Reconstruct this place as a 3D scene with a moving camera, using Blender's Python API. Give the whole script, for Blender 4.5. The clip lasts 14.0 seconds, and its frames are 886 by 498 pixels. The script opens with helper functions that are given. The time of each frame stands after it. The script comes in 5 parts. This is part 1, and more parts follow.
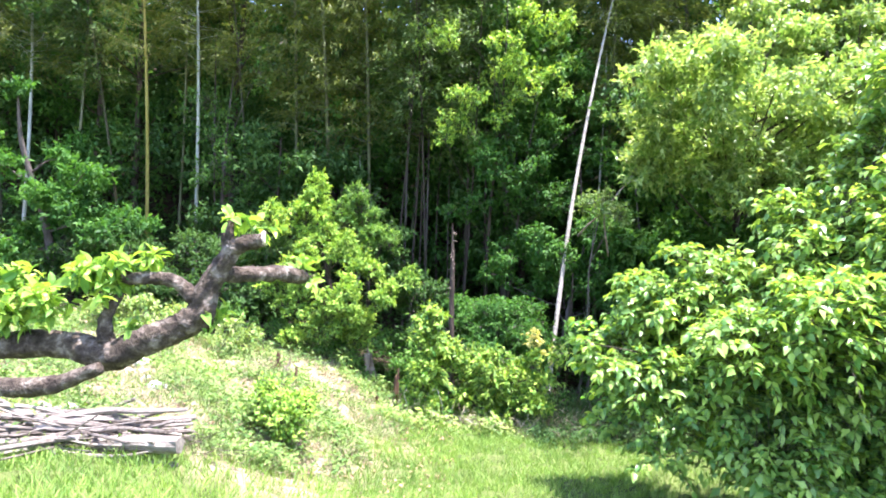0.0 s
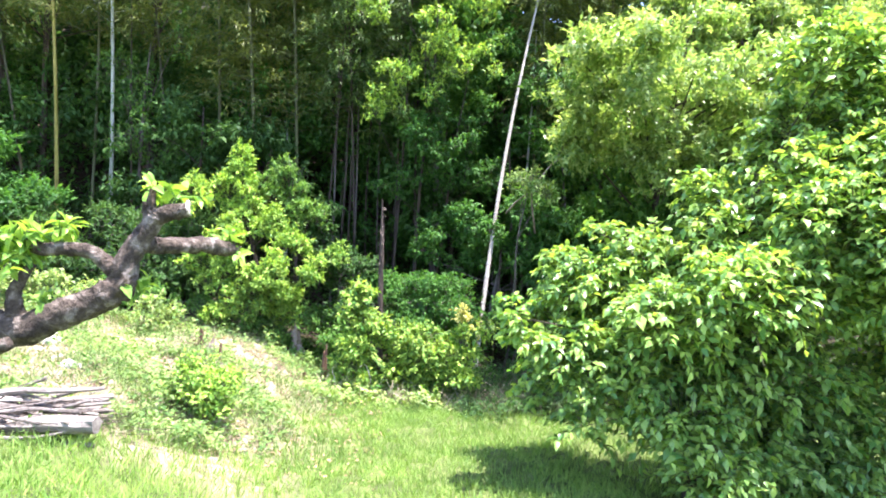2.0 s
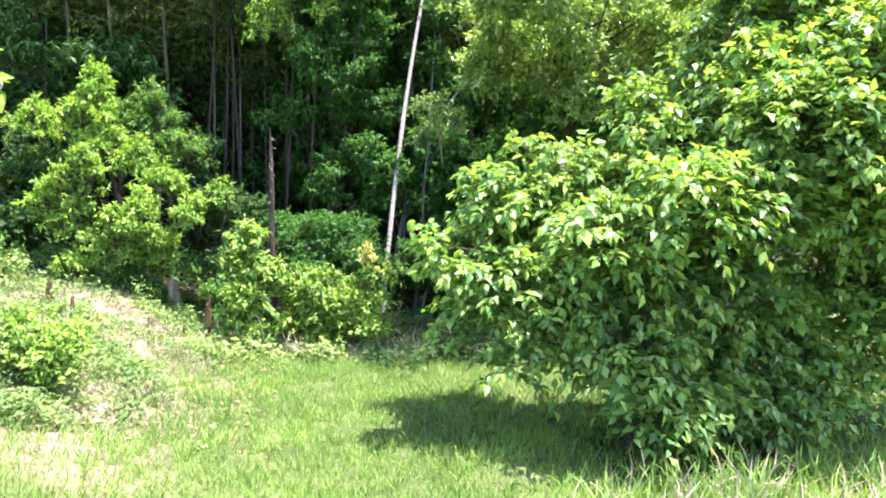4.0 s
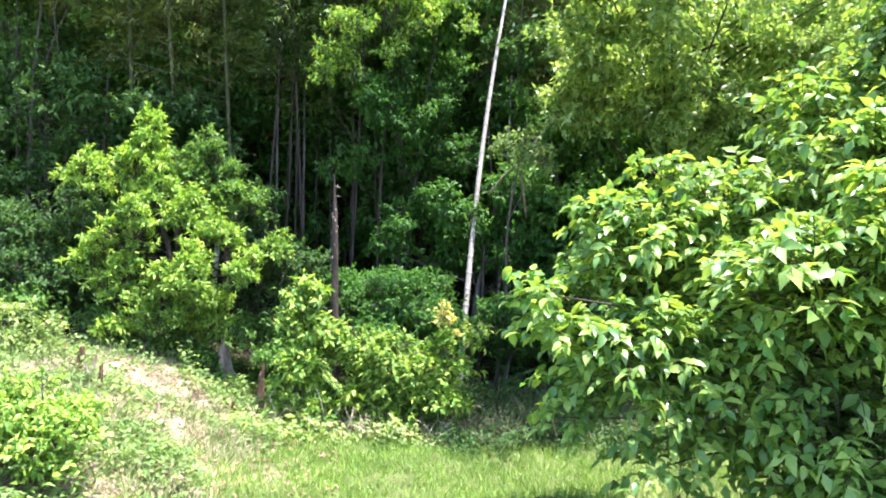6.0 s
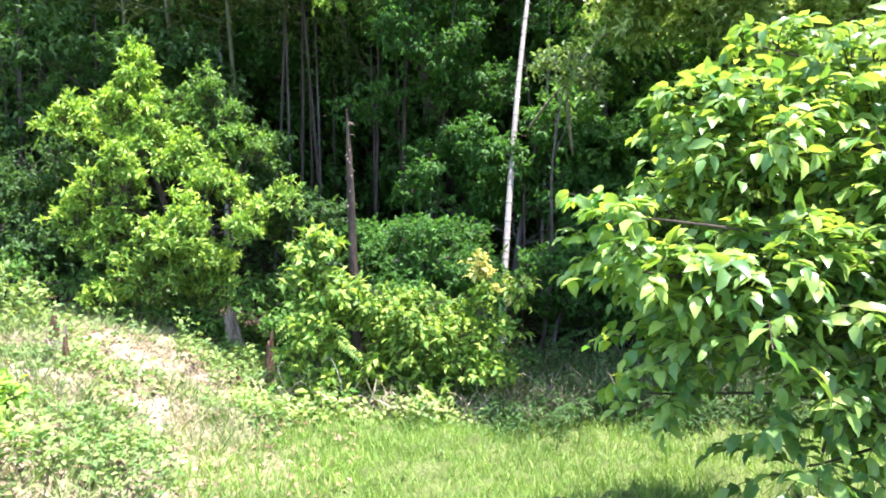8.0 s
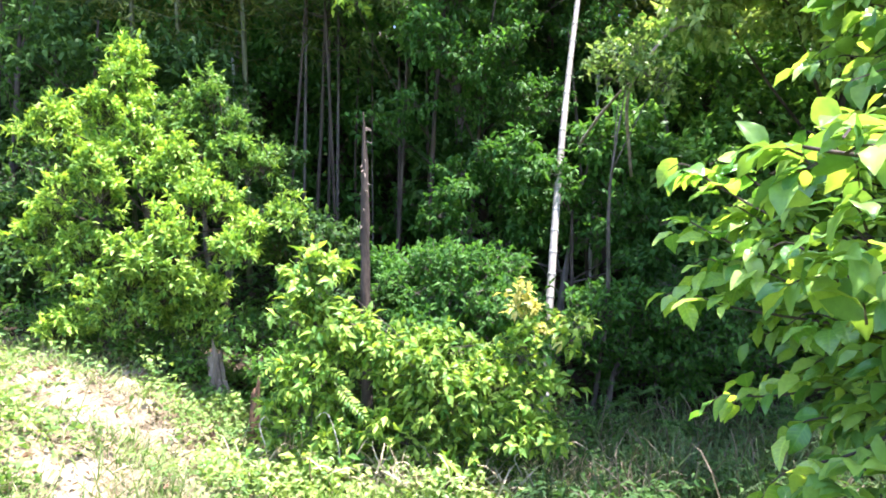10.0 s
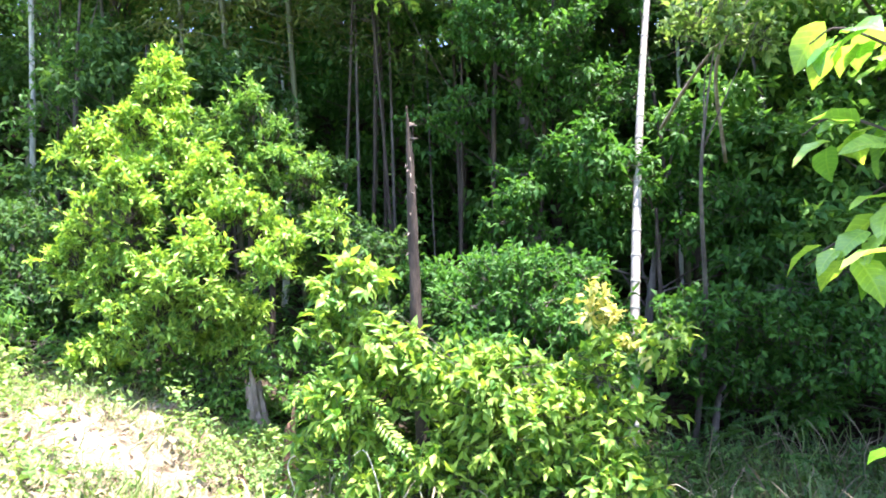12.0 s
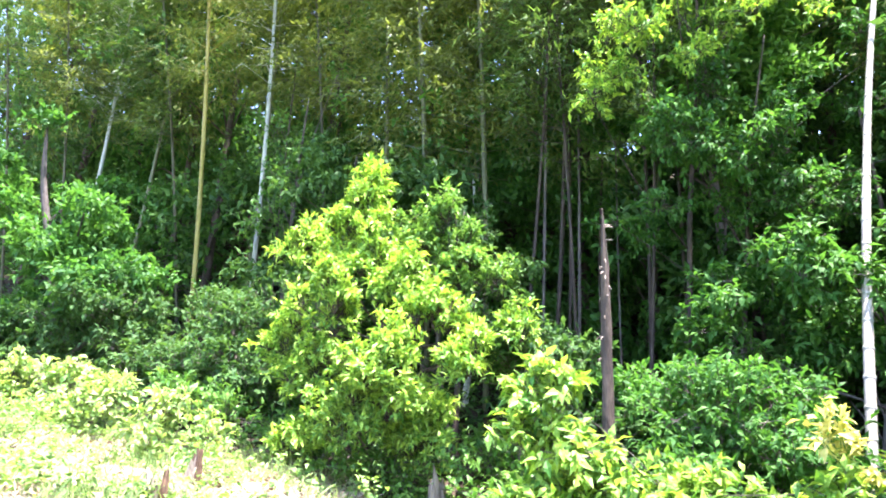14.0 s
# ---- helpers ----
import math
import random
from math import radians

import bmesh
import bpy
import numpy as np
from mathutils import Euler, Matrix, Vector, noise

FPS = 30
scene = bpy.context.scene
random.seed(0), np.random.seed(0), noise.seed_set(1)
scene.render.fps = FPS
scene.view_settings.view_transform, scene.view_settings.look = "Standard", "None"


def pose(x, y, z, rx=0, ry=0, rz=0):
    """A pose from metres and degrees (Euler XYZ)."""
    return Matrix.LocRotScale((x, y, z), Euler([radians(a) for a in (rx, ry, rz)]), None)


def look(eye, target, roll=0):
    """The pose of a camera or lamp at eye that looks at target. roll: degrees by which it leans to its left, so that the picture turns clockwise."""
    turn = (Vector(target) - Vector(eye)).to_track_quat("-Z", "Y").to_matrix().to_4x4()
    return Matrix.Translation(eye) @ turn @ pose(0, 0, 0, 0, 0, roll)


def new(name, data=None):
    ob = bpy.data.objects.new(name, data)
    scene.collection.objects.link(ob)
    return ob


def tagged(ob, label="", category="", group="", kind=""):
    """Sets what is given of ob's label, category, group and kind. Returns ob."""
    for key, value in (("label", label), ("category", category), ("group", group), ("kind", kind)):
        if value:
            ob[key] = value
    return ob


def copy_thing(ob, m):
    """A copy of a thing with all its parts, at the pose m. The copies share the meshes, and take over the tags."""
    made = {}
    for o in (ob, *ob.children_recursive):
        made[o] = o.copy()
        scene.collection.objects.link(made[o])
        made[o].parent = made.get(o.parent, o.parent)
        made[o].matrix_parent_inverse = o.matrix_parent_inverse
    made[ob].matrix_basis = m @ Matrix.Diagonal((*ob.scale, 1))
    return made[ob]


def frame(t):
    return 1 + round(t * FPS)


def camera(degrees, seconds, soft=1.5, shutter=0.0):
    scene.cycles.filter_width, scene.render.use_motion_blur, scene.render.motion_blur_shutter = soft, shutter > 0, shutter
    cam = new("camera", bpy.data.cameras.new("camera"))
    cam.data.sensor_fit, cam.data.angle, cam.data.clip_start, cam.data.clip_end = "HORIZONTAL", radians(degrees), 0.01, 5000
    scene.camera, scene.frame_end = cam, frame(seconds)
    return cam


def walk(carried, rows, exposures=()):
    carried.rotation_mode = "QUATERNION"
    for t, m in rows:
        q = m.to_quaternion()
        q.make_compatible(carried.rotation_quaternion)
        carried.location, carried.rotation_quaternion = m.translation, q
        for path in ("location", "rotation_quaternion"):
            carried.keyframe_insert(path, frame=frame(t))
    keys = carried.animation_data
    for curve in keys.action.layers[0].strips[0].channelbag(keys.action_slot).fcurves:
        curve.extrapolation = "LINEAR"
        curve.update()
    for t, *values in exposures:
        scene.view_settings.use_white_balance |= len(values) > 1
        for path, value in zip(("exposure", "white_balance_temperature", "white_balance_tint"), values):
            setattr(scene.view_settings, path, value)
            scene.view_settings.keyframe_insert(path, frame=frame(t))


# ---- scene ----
cam = camera(68.6, 14.0, soft=1.9)
PATH = [
    (0, (0.415, 0.691, 2.773), (0.341, 2.688, 2.851), 2.0),
    (0.5, (0.449, 0.695, 2.793), (0.416, 2.691, 2.918), 1.5),
    (1, (0.454, 0.685, 2.786), (0.414, 2.68, 2.929), 0.2),
    (1.5, (0.426, 0.675, 2.774), (0.445, 2.673, 2.863), 0.1),
    (2, (0.402, 0.686, 2.753), (0.549, 2.68, 2.768), 2.3),
    (2.5, (0.512, 0.839, 2.689), (0.822, 2.814, 2.626), -0.7),
    (2.7, (0.56, 0.951, 2.681), (0.879, 2.922, 2.555), 0.2),
    (4.8, (0.416, 2.651, 2.176), (0.915, 4.587, 2.122), 0.5),
    (5, (0.423, 2.818, 2.174), (0.891, 4.762, 2.169), 0.3),
    (5.5, (0.396, 3.22, 2.143), (0.783, 5.182, 2.161), 0.8),
    (6, (0.459, 3.602, 2.136), (0.725, 5.581, 2.235), 0.5),
    (6.5, (0.497, 3.961, 2.084), (0.667, 5.944, 2.283), 0.6),
    (7, (0.555, 4.35, 2.0), (0.828, 6.33, 2.081), 0.8),
    (7.5, (0.646, 4.726, 1.941), (0.882, 6.712, 1.94), -0.5),
    (8, (0.688, 5.097, 1.913), (0.841, 7.091, 1.907), -1.4),
    (8.2, (0.724, 5.233, 1.873), (0.87, 7.228, 1.875), -1.6),
    (10.3, (0.837, 6.892, 1.651), (0.884, 8.884, 1.819), 0.0),
    (10.5, (0.886, 7.012, 1.624), (0.922, 9.004, 1.794), -0.6),
    (11, (0.974, 7.315, 1.562), (1.041, 9.312, 1.645), -1.0),
    (11.5, (0.913, 7.51, 1.539), (0.963, 9.507, 1.623), -0.6),
    (12, (1.039, 7.708, 1.539), (0.847, 9.683, 1.791), -1.8),
    (12.5, (1.016, 7.748, 1.559), (0.785, 9.694, 1.956), -2.0),
    (13, (0.941, 7.747, 1.541), (0.638, 9.666, 2.015), 0.1),
    (13.5, (0.862, 7.717, 1.54), (0.432, 9.604, 2.041), 3.0),
    (14, (0.835, 7.715, 1.486), (0.146, 9.506, 2.048), 3.7),
]
walk(cam, [(t, look(eye, target, roll)) for t, eye, target, roll in PATH],
     exposures=[(0, 2.74, 6050, 32), (2.5, 2.72, 6050, 32), (5, 2.53, 6050, 32), (8, 2.57, 6050, 32), (11, 2.92, 6050, 32), (12.5, 3.13, 6050, 32), (14, 3.46, 6050, 32)])

# ---- sky and sun ----
SUN = Vector((0.22, -0.10, 0.97)).normalized()
world = bpy.data.worlds.new("sky")
scene.world = world
world.use_nodes = True
sky = world.node_tree.nodes.new("ShaderNodeTexSky")
sky.sky_type = "NISHITA"
sky.sun_disc = False
sky.sun_elevation = math.asin(SUN.z)
sky.sun_rotation = math.atan2(SUN.x, SUN.y)
background = world.node_tree.nodes["Background"]
background.inputs["Strength"].default_value = 0.135
world.node_tree.links.new(sky.outputs[0], background.inputs["Color"])
sun_data = bpy.data.lights.new("sun", "SUN")
sun_data.energy = 3.9
sun_data.angle = radians(0.55)
sun_data.color = (1.0, 0.95, 0.86)
sun = new("sun", sun_data)
sun.rotation_mode = "QUATERNION"
sun.rotation_quaternion = SUN.to_track_quat("Z", "Y")


# ---- materials ----
def material(name):
    m = bpy.data.materials.new(name)
    m.use_nodes = True
    nt = m.node_tree
    nt.nodes.clear()
    out = nt.nodes.new("ShaderNodeOutputMaterial")
    return m, nt, out


def node(nt, kind, inputs=(), **settings):
    n = nt.nodes.new(kind)
    for key, value in settings.items():
        setattr(n, key, value)
    for key, value in dict(inputs).items():
        if isinstance(value, bpy.types.NodeSocket):
            nt.links.new(value, n.inputs[key])
        else:
            n.inputs[key].default_value = value
    return n


def noise_of(nt, scale, detail=4.0, rough=0.55, stretch=(1, 1, 1)):
    pos = node(nt, "ShaderNodeNewGeometry").outputs["Position"]
    mapped = node(nt, "ShaderNodeMapping", {"Vector": pos, "Scale": stretch})
    return node(nt, "ShaderNodeTexNoise", {"Vector": mapped.outputs[0], "Scale": scale, "Detail": detail, "Roughness": rough}).outputs["Fac"]


def ramp(nt, fac, stops):
    n = nt.nodes.new("ShaderNodeValToRGB")
    nt.links.new(fac, n.inputs[0])
    e = n.color_ramp.elements
    while len(e) < len(stops):
        e.new(0.5)
    for k, (place, colour) in enumerate(stops):
        e[k].position = place
        e[k].color = (*colour, 1)
    return n.outputs[0]


def blend(nt, fac, a, b, mode="MIX"):
    n = node(nt, "ShaderNodeMix", data_type="RGBA", blend_type=mode)
    for socket, value in ((n.inputs[0], fac), (n.inputs[6], a), (n.inputs[7], b)):
        if isinstance(value, bpy.types.NodeSocket):
            nt.links.new(value, socket)
        else:
            socket.default_value = value if isinstance(value, float) else (*value, 1)
    return n.outputs[2]


def leaf_material(name, dark, light, rough=0.42, through_leaf=0.42, glow=(1.15, 1.2, 0.55), single=False, spec=0.2):
    """A leaf: two greens by leaf, larger patches, a little light through the blade."""
    m, nt, out = material(name)
    if single:
        rnd = node(nt, "ShaderNodeObjectInfo").outputs["Random"]
    else:
        rnd = node(nt, "ShaderNodeNewGeometry").outputs["Random Per Island"]
    patch = noise_of(nt, 0.9, 3)
    mid = tuple((a + b) / 2 for a, b in zip(dark, light))
    by_leaf = ramp(nt, rnd, [(0.0, dark), (0.55, mid), (1.0, light)])
    by_patch = ramp(nt, patch, [(0.3, (0.72, 0.75, 0.95)), (0.7, (1.2, 1.15, 1.25))])
    colour = blend(nt, 1.0, by_leaf, by_patch, "MULTIPLY")
    veins = ramp(nt, noise_of(nt, 60, 2), [(0.3, (0.86, 0.88, 0.86)), (0.7, (1.08, 1.06, 1.0))])
    colour = blend(nt, 1.0, colour, veins, "MULTIPLY")
    back = blend(nt, 1.0, colour, glow, "MULTIPLY")
    body = node(nt, "ShaderNodeBsdfPrincipled", {"Base Color": colour, "Roughness": rough, "Specular IOR Level": spec})
    if single:
        # side veins run out and forward from the midrib
        at = node(nt, "ShaderNodeSeparateXYZ", {0: node(nt, "ShaderNodeTexCoord").outputs["Object"]}).outputs
        off = node(nt, "ShaderNodeMath", {0: at[1]}, operation="ABSOLUTE").outputs[0]
        run = node(nt, "ShaderNodeMath", {0: off, 1: -0.7, 2: at[0]}, operation="MULTIPLY_ADD").outputs[0]
        wave = node(nt, "ShaderNodeMath", {0: node(nt, "ShaderNodeMath", {0: run, 1: 52.0}, operation="MULTIPLY").outputs[0]}, operation="SINE").outputs[0]
        side = node(nt, "ShaderNodeMapRange", {0: wave, 1: 0.75, 2: 1.0}).outputs[0]
        rib = node(nt, "ShaderNodeMapRange", {0: off, 1: 0.028, 2: 0.012}).outputs[0]
        line = node(nt, "ShaderNodeMath", {0: side, 1: rib}, operation="MAXIMUM").outputs[0]
        colour = blend(nt, 1.0, colour, ramp(nt, line, [(0.0, (1, 1, 1)), (1.0, (1.35, 1.22, 1.1))]), "MULTIPLY")
        nt.links.new(colour, body.inputs["Base Color"])
        relief = node(nt, "ShaderNodeBump", {"Height": line, "Strength": 0.35, "Distance": 0.004, }, invert=True)
        nt.links.new(relief.outputs[0], body.inputs["Normal"])
        back = blend(nt, 1.0, colour, glow, "MULTIPLY")
    trans = node(nt, "ShaderNodeBsdfTranslucent", {"Color": back})
    mix = node(nt, "ShaderNodeMixShader", {0: through_leaf, 1: body.outputs[0], 2: trans.outputs[0]})
    nt.links.new(mix.outputs[0], out.inputs[0])
    return m


def rough_material(name, stops, scale, bump=0.3, rough=0.9, fine=30.0, stretch=(1, 1, 1), island=0.0, piece=0.0):
    """Bark, soil, dead wood: coloured noise at two scales with relief."""
    m, nt, out = material(name)
    coarse = noise_of(nt, scale, 5, 0.6, stretch)
    small = noise_of(nt, fine, 4, 0.6, stretch)
    colour = ramp(nt, coarse, stops)
    colour = blend(nt, 1.0, colour, ramp(nt, small, [(0.3, (0.65, 0.65, 0.65)), (0.7, (1.2, 1.2, 1.2))]), "MULTIPLY")
    if island:
        rnd = node(nt, "ShaderNodeNewGeometry").outputs["Random Per Island"]
        colour = blend(nt, 1.0, colour, ramp(nt, rnd, [(0.0, (1 - island,) * 3), (1.0, (1 + island,) * 3)]), "MULTIPLY")
    if piece:
        rnd = node(nt, "ShaderNodeObjectInfo").outputs["Random"]
        colour = blend(nt, 1.0, colour, ramp(nt, rnd, [(0.0, (1 - piece, 1 - 1.05 * piece, 1 - 1.1 * piece)), (1.0, (1 + piece * 0.7,) * 3)]), "MULTIPLY")
    relief = node(nt, "ShaderNodeBump", {"Height": small, "Strength": bump, "Distance": 0.02})
    body = node(nt, "ShaderNodeBsdfPrincipled", {"Base Color": colour, "Roughness": rough, "Normal": relief.outputs[0], "Specular IOR Level": 0.25})
    nt.links.new(body.outputs[0], out.inputs[0])
    return m


LEAF_YOUNG = leaf_material("young_leaf", (0.075, 0.22, 0.03), (0.43, 0.63, 0.09), through_leaf=0.33, glow=(1.25, 1.25, 0.45))
LEAF_MID = leaf_material("mid_leaf", (0.045, 0.15, 0.025), (0.15, 0.31, 0.05))
# LEAF_DARK and LEAF_SHADE: greens with some of the wood's shade put into them
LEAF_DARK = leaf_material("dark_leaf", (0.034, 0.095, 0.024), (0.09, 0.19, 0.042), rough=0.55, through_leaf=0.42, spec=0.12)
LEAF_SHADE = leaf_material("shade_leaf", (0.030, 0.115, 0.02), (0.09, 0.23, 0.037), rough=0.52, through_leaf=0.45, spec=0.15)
LEAF_PALE = leaf_material("pale_leaf", (0.112, 0.213, 0.056), (0.275, 0.400, 0.112))
LEAF_LIME = leaf_material("lime_leaf", (0.11, 0.24, 0.045), (0.45, 0.56, 0.16), through_leaf=0.47, spec=0.4)
LEAF_BAMBOO = leaf_material("bamboo_leaf", (0.085, 0.125, 0.024), (0.20, 0.245, 0.05), rough=0.5)
LEAF_BAMBOO_GREEN = leaf_material("green_bamboo_leaf", (0.050, 0.112, 0.027), (0.125, 0.200, 0.044), rough=0.5)
LEAF_PERSIMMON = leaf_material("persimmon_leaf", (0.075, 0.22, 0.045), (0.36, 0.54, 0.10), rough=0.34, through_leaf=0.42, spec=0.4, glow=(1.4, 1.3, 0.45))
LEAF_SUNNY = leaf_material("sunny_leaf", (0.07, 0.20, 0.035), (0.25, 0.43, 0.075))
LEAF_PERSIMMON_ONE = leaf_material("persimmon_leaf_single", (0.09, 0.27, 0.05), (0.41, 0.61, 0.12), rough=0.22, through_leaf=0.46, single=True, spec=0.6, glow=(1.35, 1.35, 0.42))
LEAF_SHRUB = leaf_material("shrub_leaf", (0.06, 0.19, 0.027), (0.39, 0.56, 0.085), through_leaf=0.38, glow=(1.2, 1.22, 0.45))
LEAF_TIP = leaf_material("new_shoot_leaf", (0.42, 0.45, 0.11), (0.64, 0.56, 0.2), through_leaf=0.4)
GRASS = leaf_material("grass_blade", (0.112, 0.250, 0.037), (0.312, 0.463, 0.094), rough=0.5, through_leaf=0.35)
GRASS_DULL = leaf_material("bank_grass_blade", (0.06, 0.13, 0.03), (0.3, 0.4, 0.12), rough=0.6, through_leaf=0.3)
WEED = leaf_material("weed_leaf", (0.08, 0.19, 0.04), (0.30, 0.44, 0.11), rough=0.5, through_leaf=0.35)
STRAW = leaf_material("dry_straw", (0.275, 0.237, 0.125), (0.625, 0.550, 0.338), rough=0.7, through_leaf=0.2, glow=(1, 1, 0.9))
# blades of the shaded corner: its shade is put into both colours
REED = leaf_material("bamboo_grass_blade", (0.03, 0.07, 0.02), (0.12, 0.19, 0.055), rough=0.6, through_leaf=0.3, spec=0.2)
REED_DRY = leaf_material("dry_bamboo_grass_blade", (0.07, 0.07, 0.035), (0.22, 0.19, 0.11), rough=0.7, through_leaf=0.25, spec=0.2, glow=(1, 1, 0.9))
BARK_LIMB = rough_material("lopped_bark", [(0.34, (0.028, 0.021, 0.014)), (0.52, (0.085, 0.068, 0.047)), (0.70, (0.27, 0.24, 0.19))], 17, 1.0, fine=70, stretch=(1, 1, 1))
BARK_BROWN = rough_material("brown_bark", [(0.3, (0.032, 0.025, 0.018)), (0.7, (0.092, 0.072, 0.052))], 8, 0.8, fine=40, stretch=(1, 1, 0.25))
BARK_GREY = rough_material("grey_bark", [(0.3, (0.055, 0.047, 0.036)), (0.7, (0.15, 0.13, 0.105))], 7, 0.7, fine=40, stretch=(1, 1, 0.3))
CULM_WHITE = rough_material("bleached_culm", [(0.3, (0.24, 0.225, 0.18)), (0.7, (0.35, 0.33, 0.27))], 3, 0.1, 0.6, fine=25, stretch=(1, 1, 0.15))
CULM_GREY = rough_material("grey_culm", [(0.3, (0.26, 0.28, 0.22)), (0.7, (0.42, 0.44, 0.36))], 3, 0.1, 0.5, fine=25, stretch=(1, 1, 0.15))
CULM_YELLOW = rough_material("yellow_culm", [(0.3, (0.20, 0.175, 0.032)), (0.7, (0.33, 0.29, 0.075))], 2, 0.1, 0.45, fine=25, stretch=(1, 1, 0.15))
CULM_GREEN = rough_material("green_culm", [(0.3, (0.065, 0.075, 0.03)), (0.7, (0.14, 0.15, 0.065))], 2, 0.1, 0.45, fine=25, stretch=(1, 1, 0.15))
# CULM_DARK repeats the green culm with the wood's shade put into its colour
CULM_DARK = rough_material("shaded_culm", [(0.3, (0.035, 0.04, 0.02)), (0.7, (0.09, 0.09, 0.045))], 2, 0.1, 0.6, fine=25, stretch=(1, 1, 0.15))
DEAD_WOOD = rough_material("weathered_stick", [(0.3, (0.07, 0.06, 0.047)), (0.7, (0.29, 0.265, 0.215))], 6, 0.5, fine=50, stretch=(0.3, 1, 1), piece=0.6)
ROT_WOOD = rough_material("rotten_wood", [(0.3, (0.06, 0.036, 0.02)), (0.7, (0.19, 0.115, 0.065))], 9, 0.7, fine=50, stretch=(1, 1, 0.3))
STUMP_WOOD = rough_material("stump_wood", [(0.3, (0.13, 0.10, 0.07)), (0.7, (0.36, 0.30, 0.23))], 9, 0.6, fine=50, stretch=(1, 1, 0.3))
CUT_WOOD = rough_material("cut_wood", [(0.3, (0.42, 0.36, 0.27)), (0.7, (0.62, 0.56, 0.45))], 12, 0.3, fine=70)
LITTER = rough_material("fallen_leaf", [(0.3, (0.16, 0.085, 0.04)), (0.7, (0.42, 0.30, 0.18))], 3, 0.1, fine=40, island=0.4)
STONE = rough_material("pale_stone", [(0.3, (0.38, 0.36, 0.32)), (0.7, (0.58, 0.56, 0.51))], 6, 0.5, fine=40)


def ground_material():
    m, nt, out = material("soil")
    pos = node(nt, "ShaderNodeNewGeometry").outputs["Position"]
    xyz = node(nt, "ShaderNodeSeparateXYZ", {0: pos}).outputs
    soil = ramp(nt, noise_of(nt, 4.5, 8, 0.7), [(0.34, (0.07, 0.055, 0.032)), (0.48, (0.22, 0.18, 0.11)), (0.68, (0.44, 0.38, 0.27))])
    turf = ramp(nt, noise_of(nt, 3.0, 5), [(0.3, (0.05, 0.075, 0.02)), (0.7, (0.12, 0.16, 0.045))])
    # leaf litter under the trees, its brown darkened by the wood's shade
    shaded_duff = ramp(nt, noise_of(nt, 2.5, 6), [(0.3, (0.02, 0.016, 0.010)), (0.7, (0.06, 0.046, 0.03))])
    wob = node(nt, "ShaderNodeMath", {0: noise_of(nt, 0.8, 3), 1: 1.6}, operation="MULTIPLY").outputs[0]
    shift = node(nt, "ShaderNodeMath", {0: xyz[0], 1: wob}, operation="ADD").outputs[0]
    field = node(nt, "ShaderNodeMapRange", {0: shift, 1: -0.6, 2: 0.5}).outputs[0]
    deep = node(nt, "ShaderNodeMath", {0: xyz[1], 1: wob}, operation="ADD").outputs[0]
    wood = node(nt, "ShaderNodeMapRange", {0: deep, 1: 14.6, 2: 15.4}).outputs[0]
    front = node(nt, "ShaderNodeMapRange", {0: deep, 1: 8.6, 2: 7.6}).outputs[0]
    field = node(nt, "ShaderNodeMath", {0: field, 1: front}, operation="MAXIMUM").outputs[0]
    colour = blend(nt, wood, blend(nt, field, soil, turf), shaded_duff)
    grain = noise_of(nt, 45, 4)
    colour = blend(nt, 1.0, colour, ramp(nt, grain, [(0.3, (0.6, 0.6, 0.6)), (0.7, (1.25, 1.25, 1.25))]), "MULTIPLY")
    relief = node(nt, "ShaderNodeBump", {"Height": grain, "Strength": 0.8, "Distance": 0.03})
    body = node(nt, "ShaderNodeBsdfPrincipled", {"Base Color": colour, "Roughness": 0.95, "Normal": relief.outputs[0], "Specular IOR Level": 0.1})
    nt.links.new(body.outputs[0], out.inputs[0])
    return m


SOIL = ground_material()

# ---- geometry helpers ----
rng = np.random.default_rng(7)


def unit(v):
    return v / np.maximum(np.linalg.norm(v, axis=-1, keepdims=True), 1e-9)


def mesh_of(name, verts, tris, mat, smooth=False):
    """A triangle mesh from arrays."""
    me = bpy.data.meshes.new(name)
    verts = np.ascontiguousarray(verts, dtype=np.float32).reshape(-1, 3)
    tris = np.ascontiguousarray(tris, dtype=np.int32).reshape(-1, 3)
    me.vertices.add(len(verts))
    me.vertices.foreach_set("co", verts.ravel())
    me.loops.add(tris.size)
    me.loops.foreach_set("vertex_index", tris.ravel())
    me.polygons.add(len(tris))
    me.polygons.foreach_set("loop_start", np.arange(0, tris.size, 3, dtype=np.int32))
    me.polygons.foreach_set("loop_total", np.full(len(tris), 3, dtype=np.int32))
    me.polygons.foreach_set("use_smooth", np.full(len(tris), smooth, dtype=bool))
    me.update(calc_edges=True)
    me.materials.append(mat)
    return me


def thing(name, base, label, category, group="", kind=""):
    ob = new(name)
    ob.empty_display_size = 0.2
    ob.location = base
    return tagged(ob, label, category, group, kind)


def part(name, geo, mat, parent, label="", smooth=False, kind=""):
    """Links a geometry (verts, tris) as one mesh object under its thing; its coordinates are the world's."""
    verts, tris = geo
    root = parent
    shift = np.zeros(3)
    while root is not None:
        shift += np.array(root.location)
        root = root.parent
    ob = new(name, mesh_of(name, np.asarray(verts) - shift, tris, mat, smooth))
    ob.parent = parent
    return tagged(ob, label, kind=kind)


def join(geos):
    verts, tris, count = [], [], 0
    for v, t in geos:
        verts.append(v)
        tris.append(np.asarray(t) + count)
        count += len(v)
    return np.concatenate(verts), np.concatenate(tris)


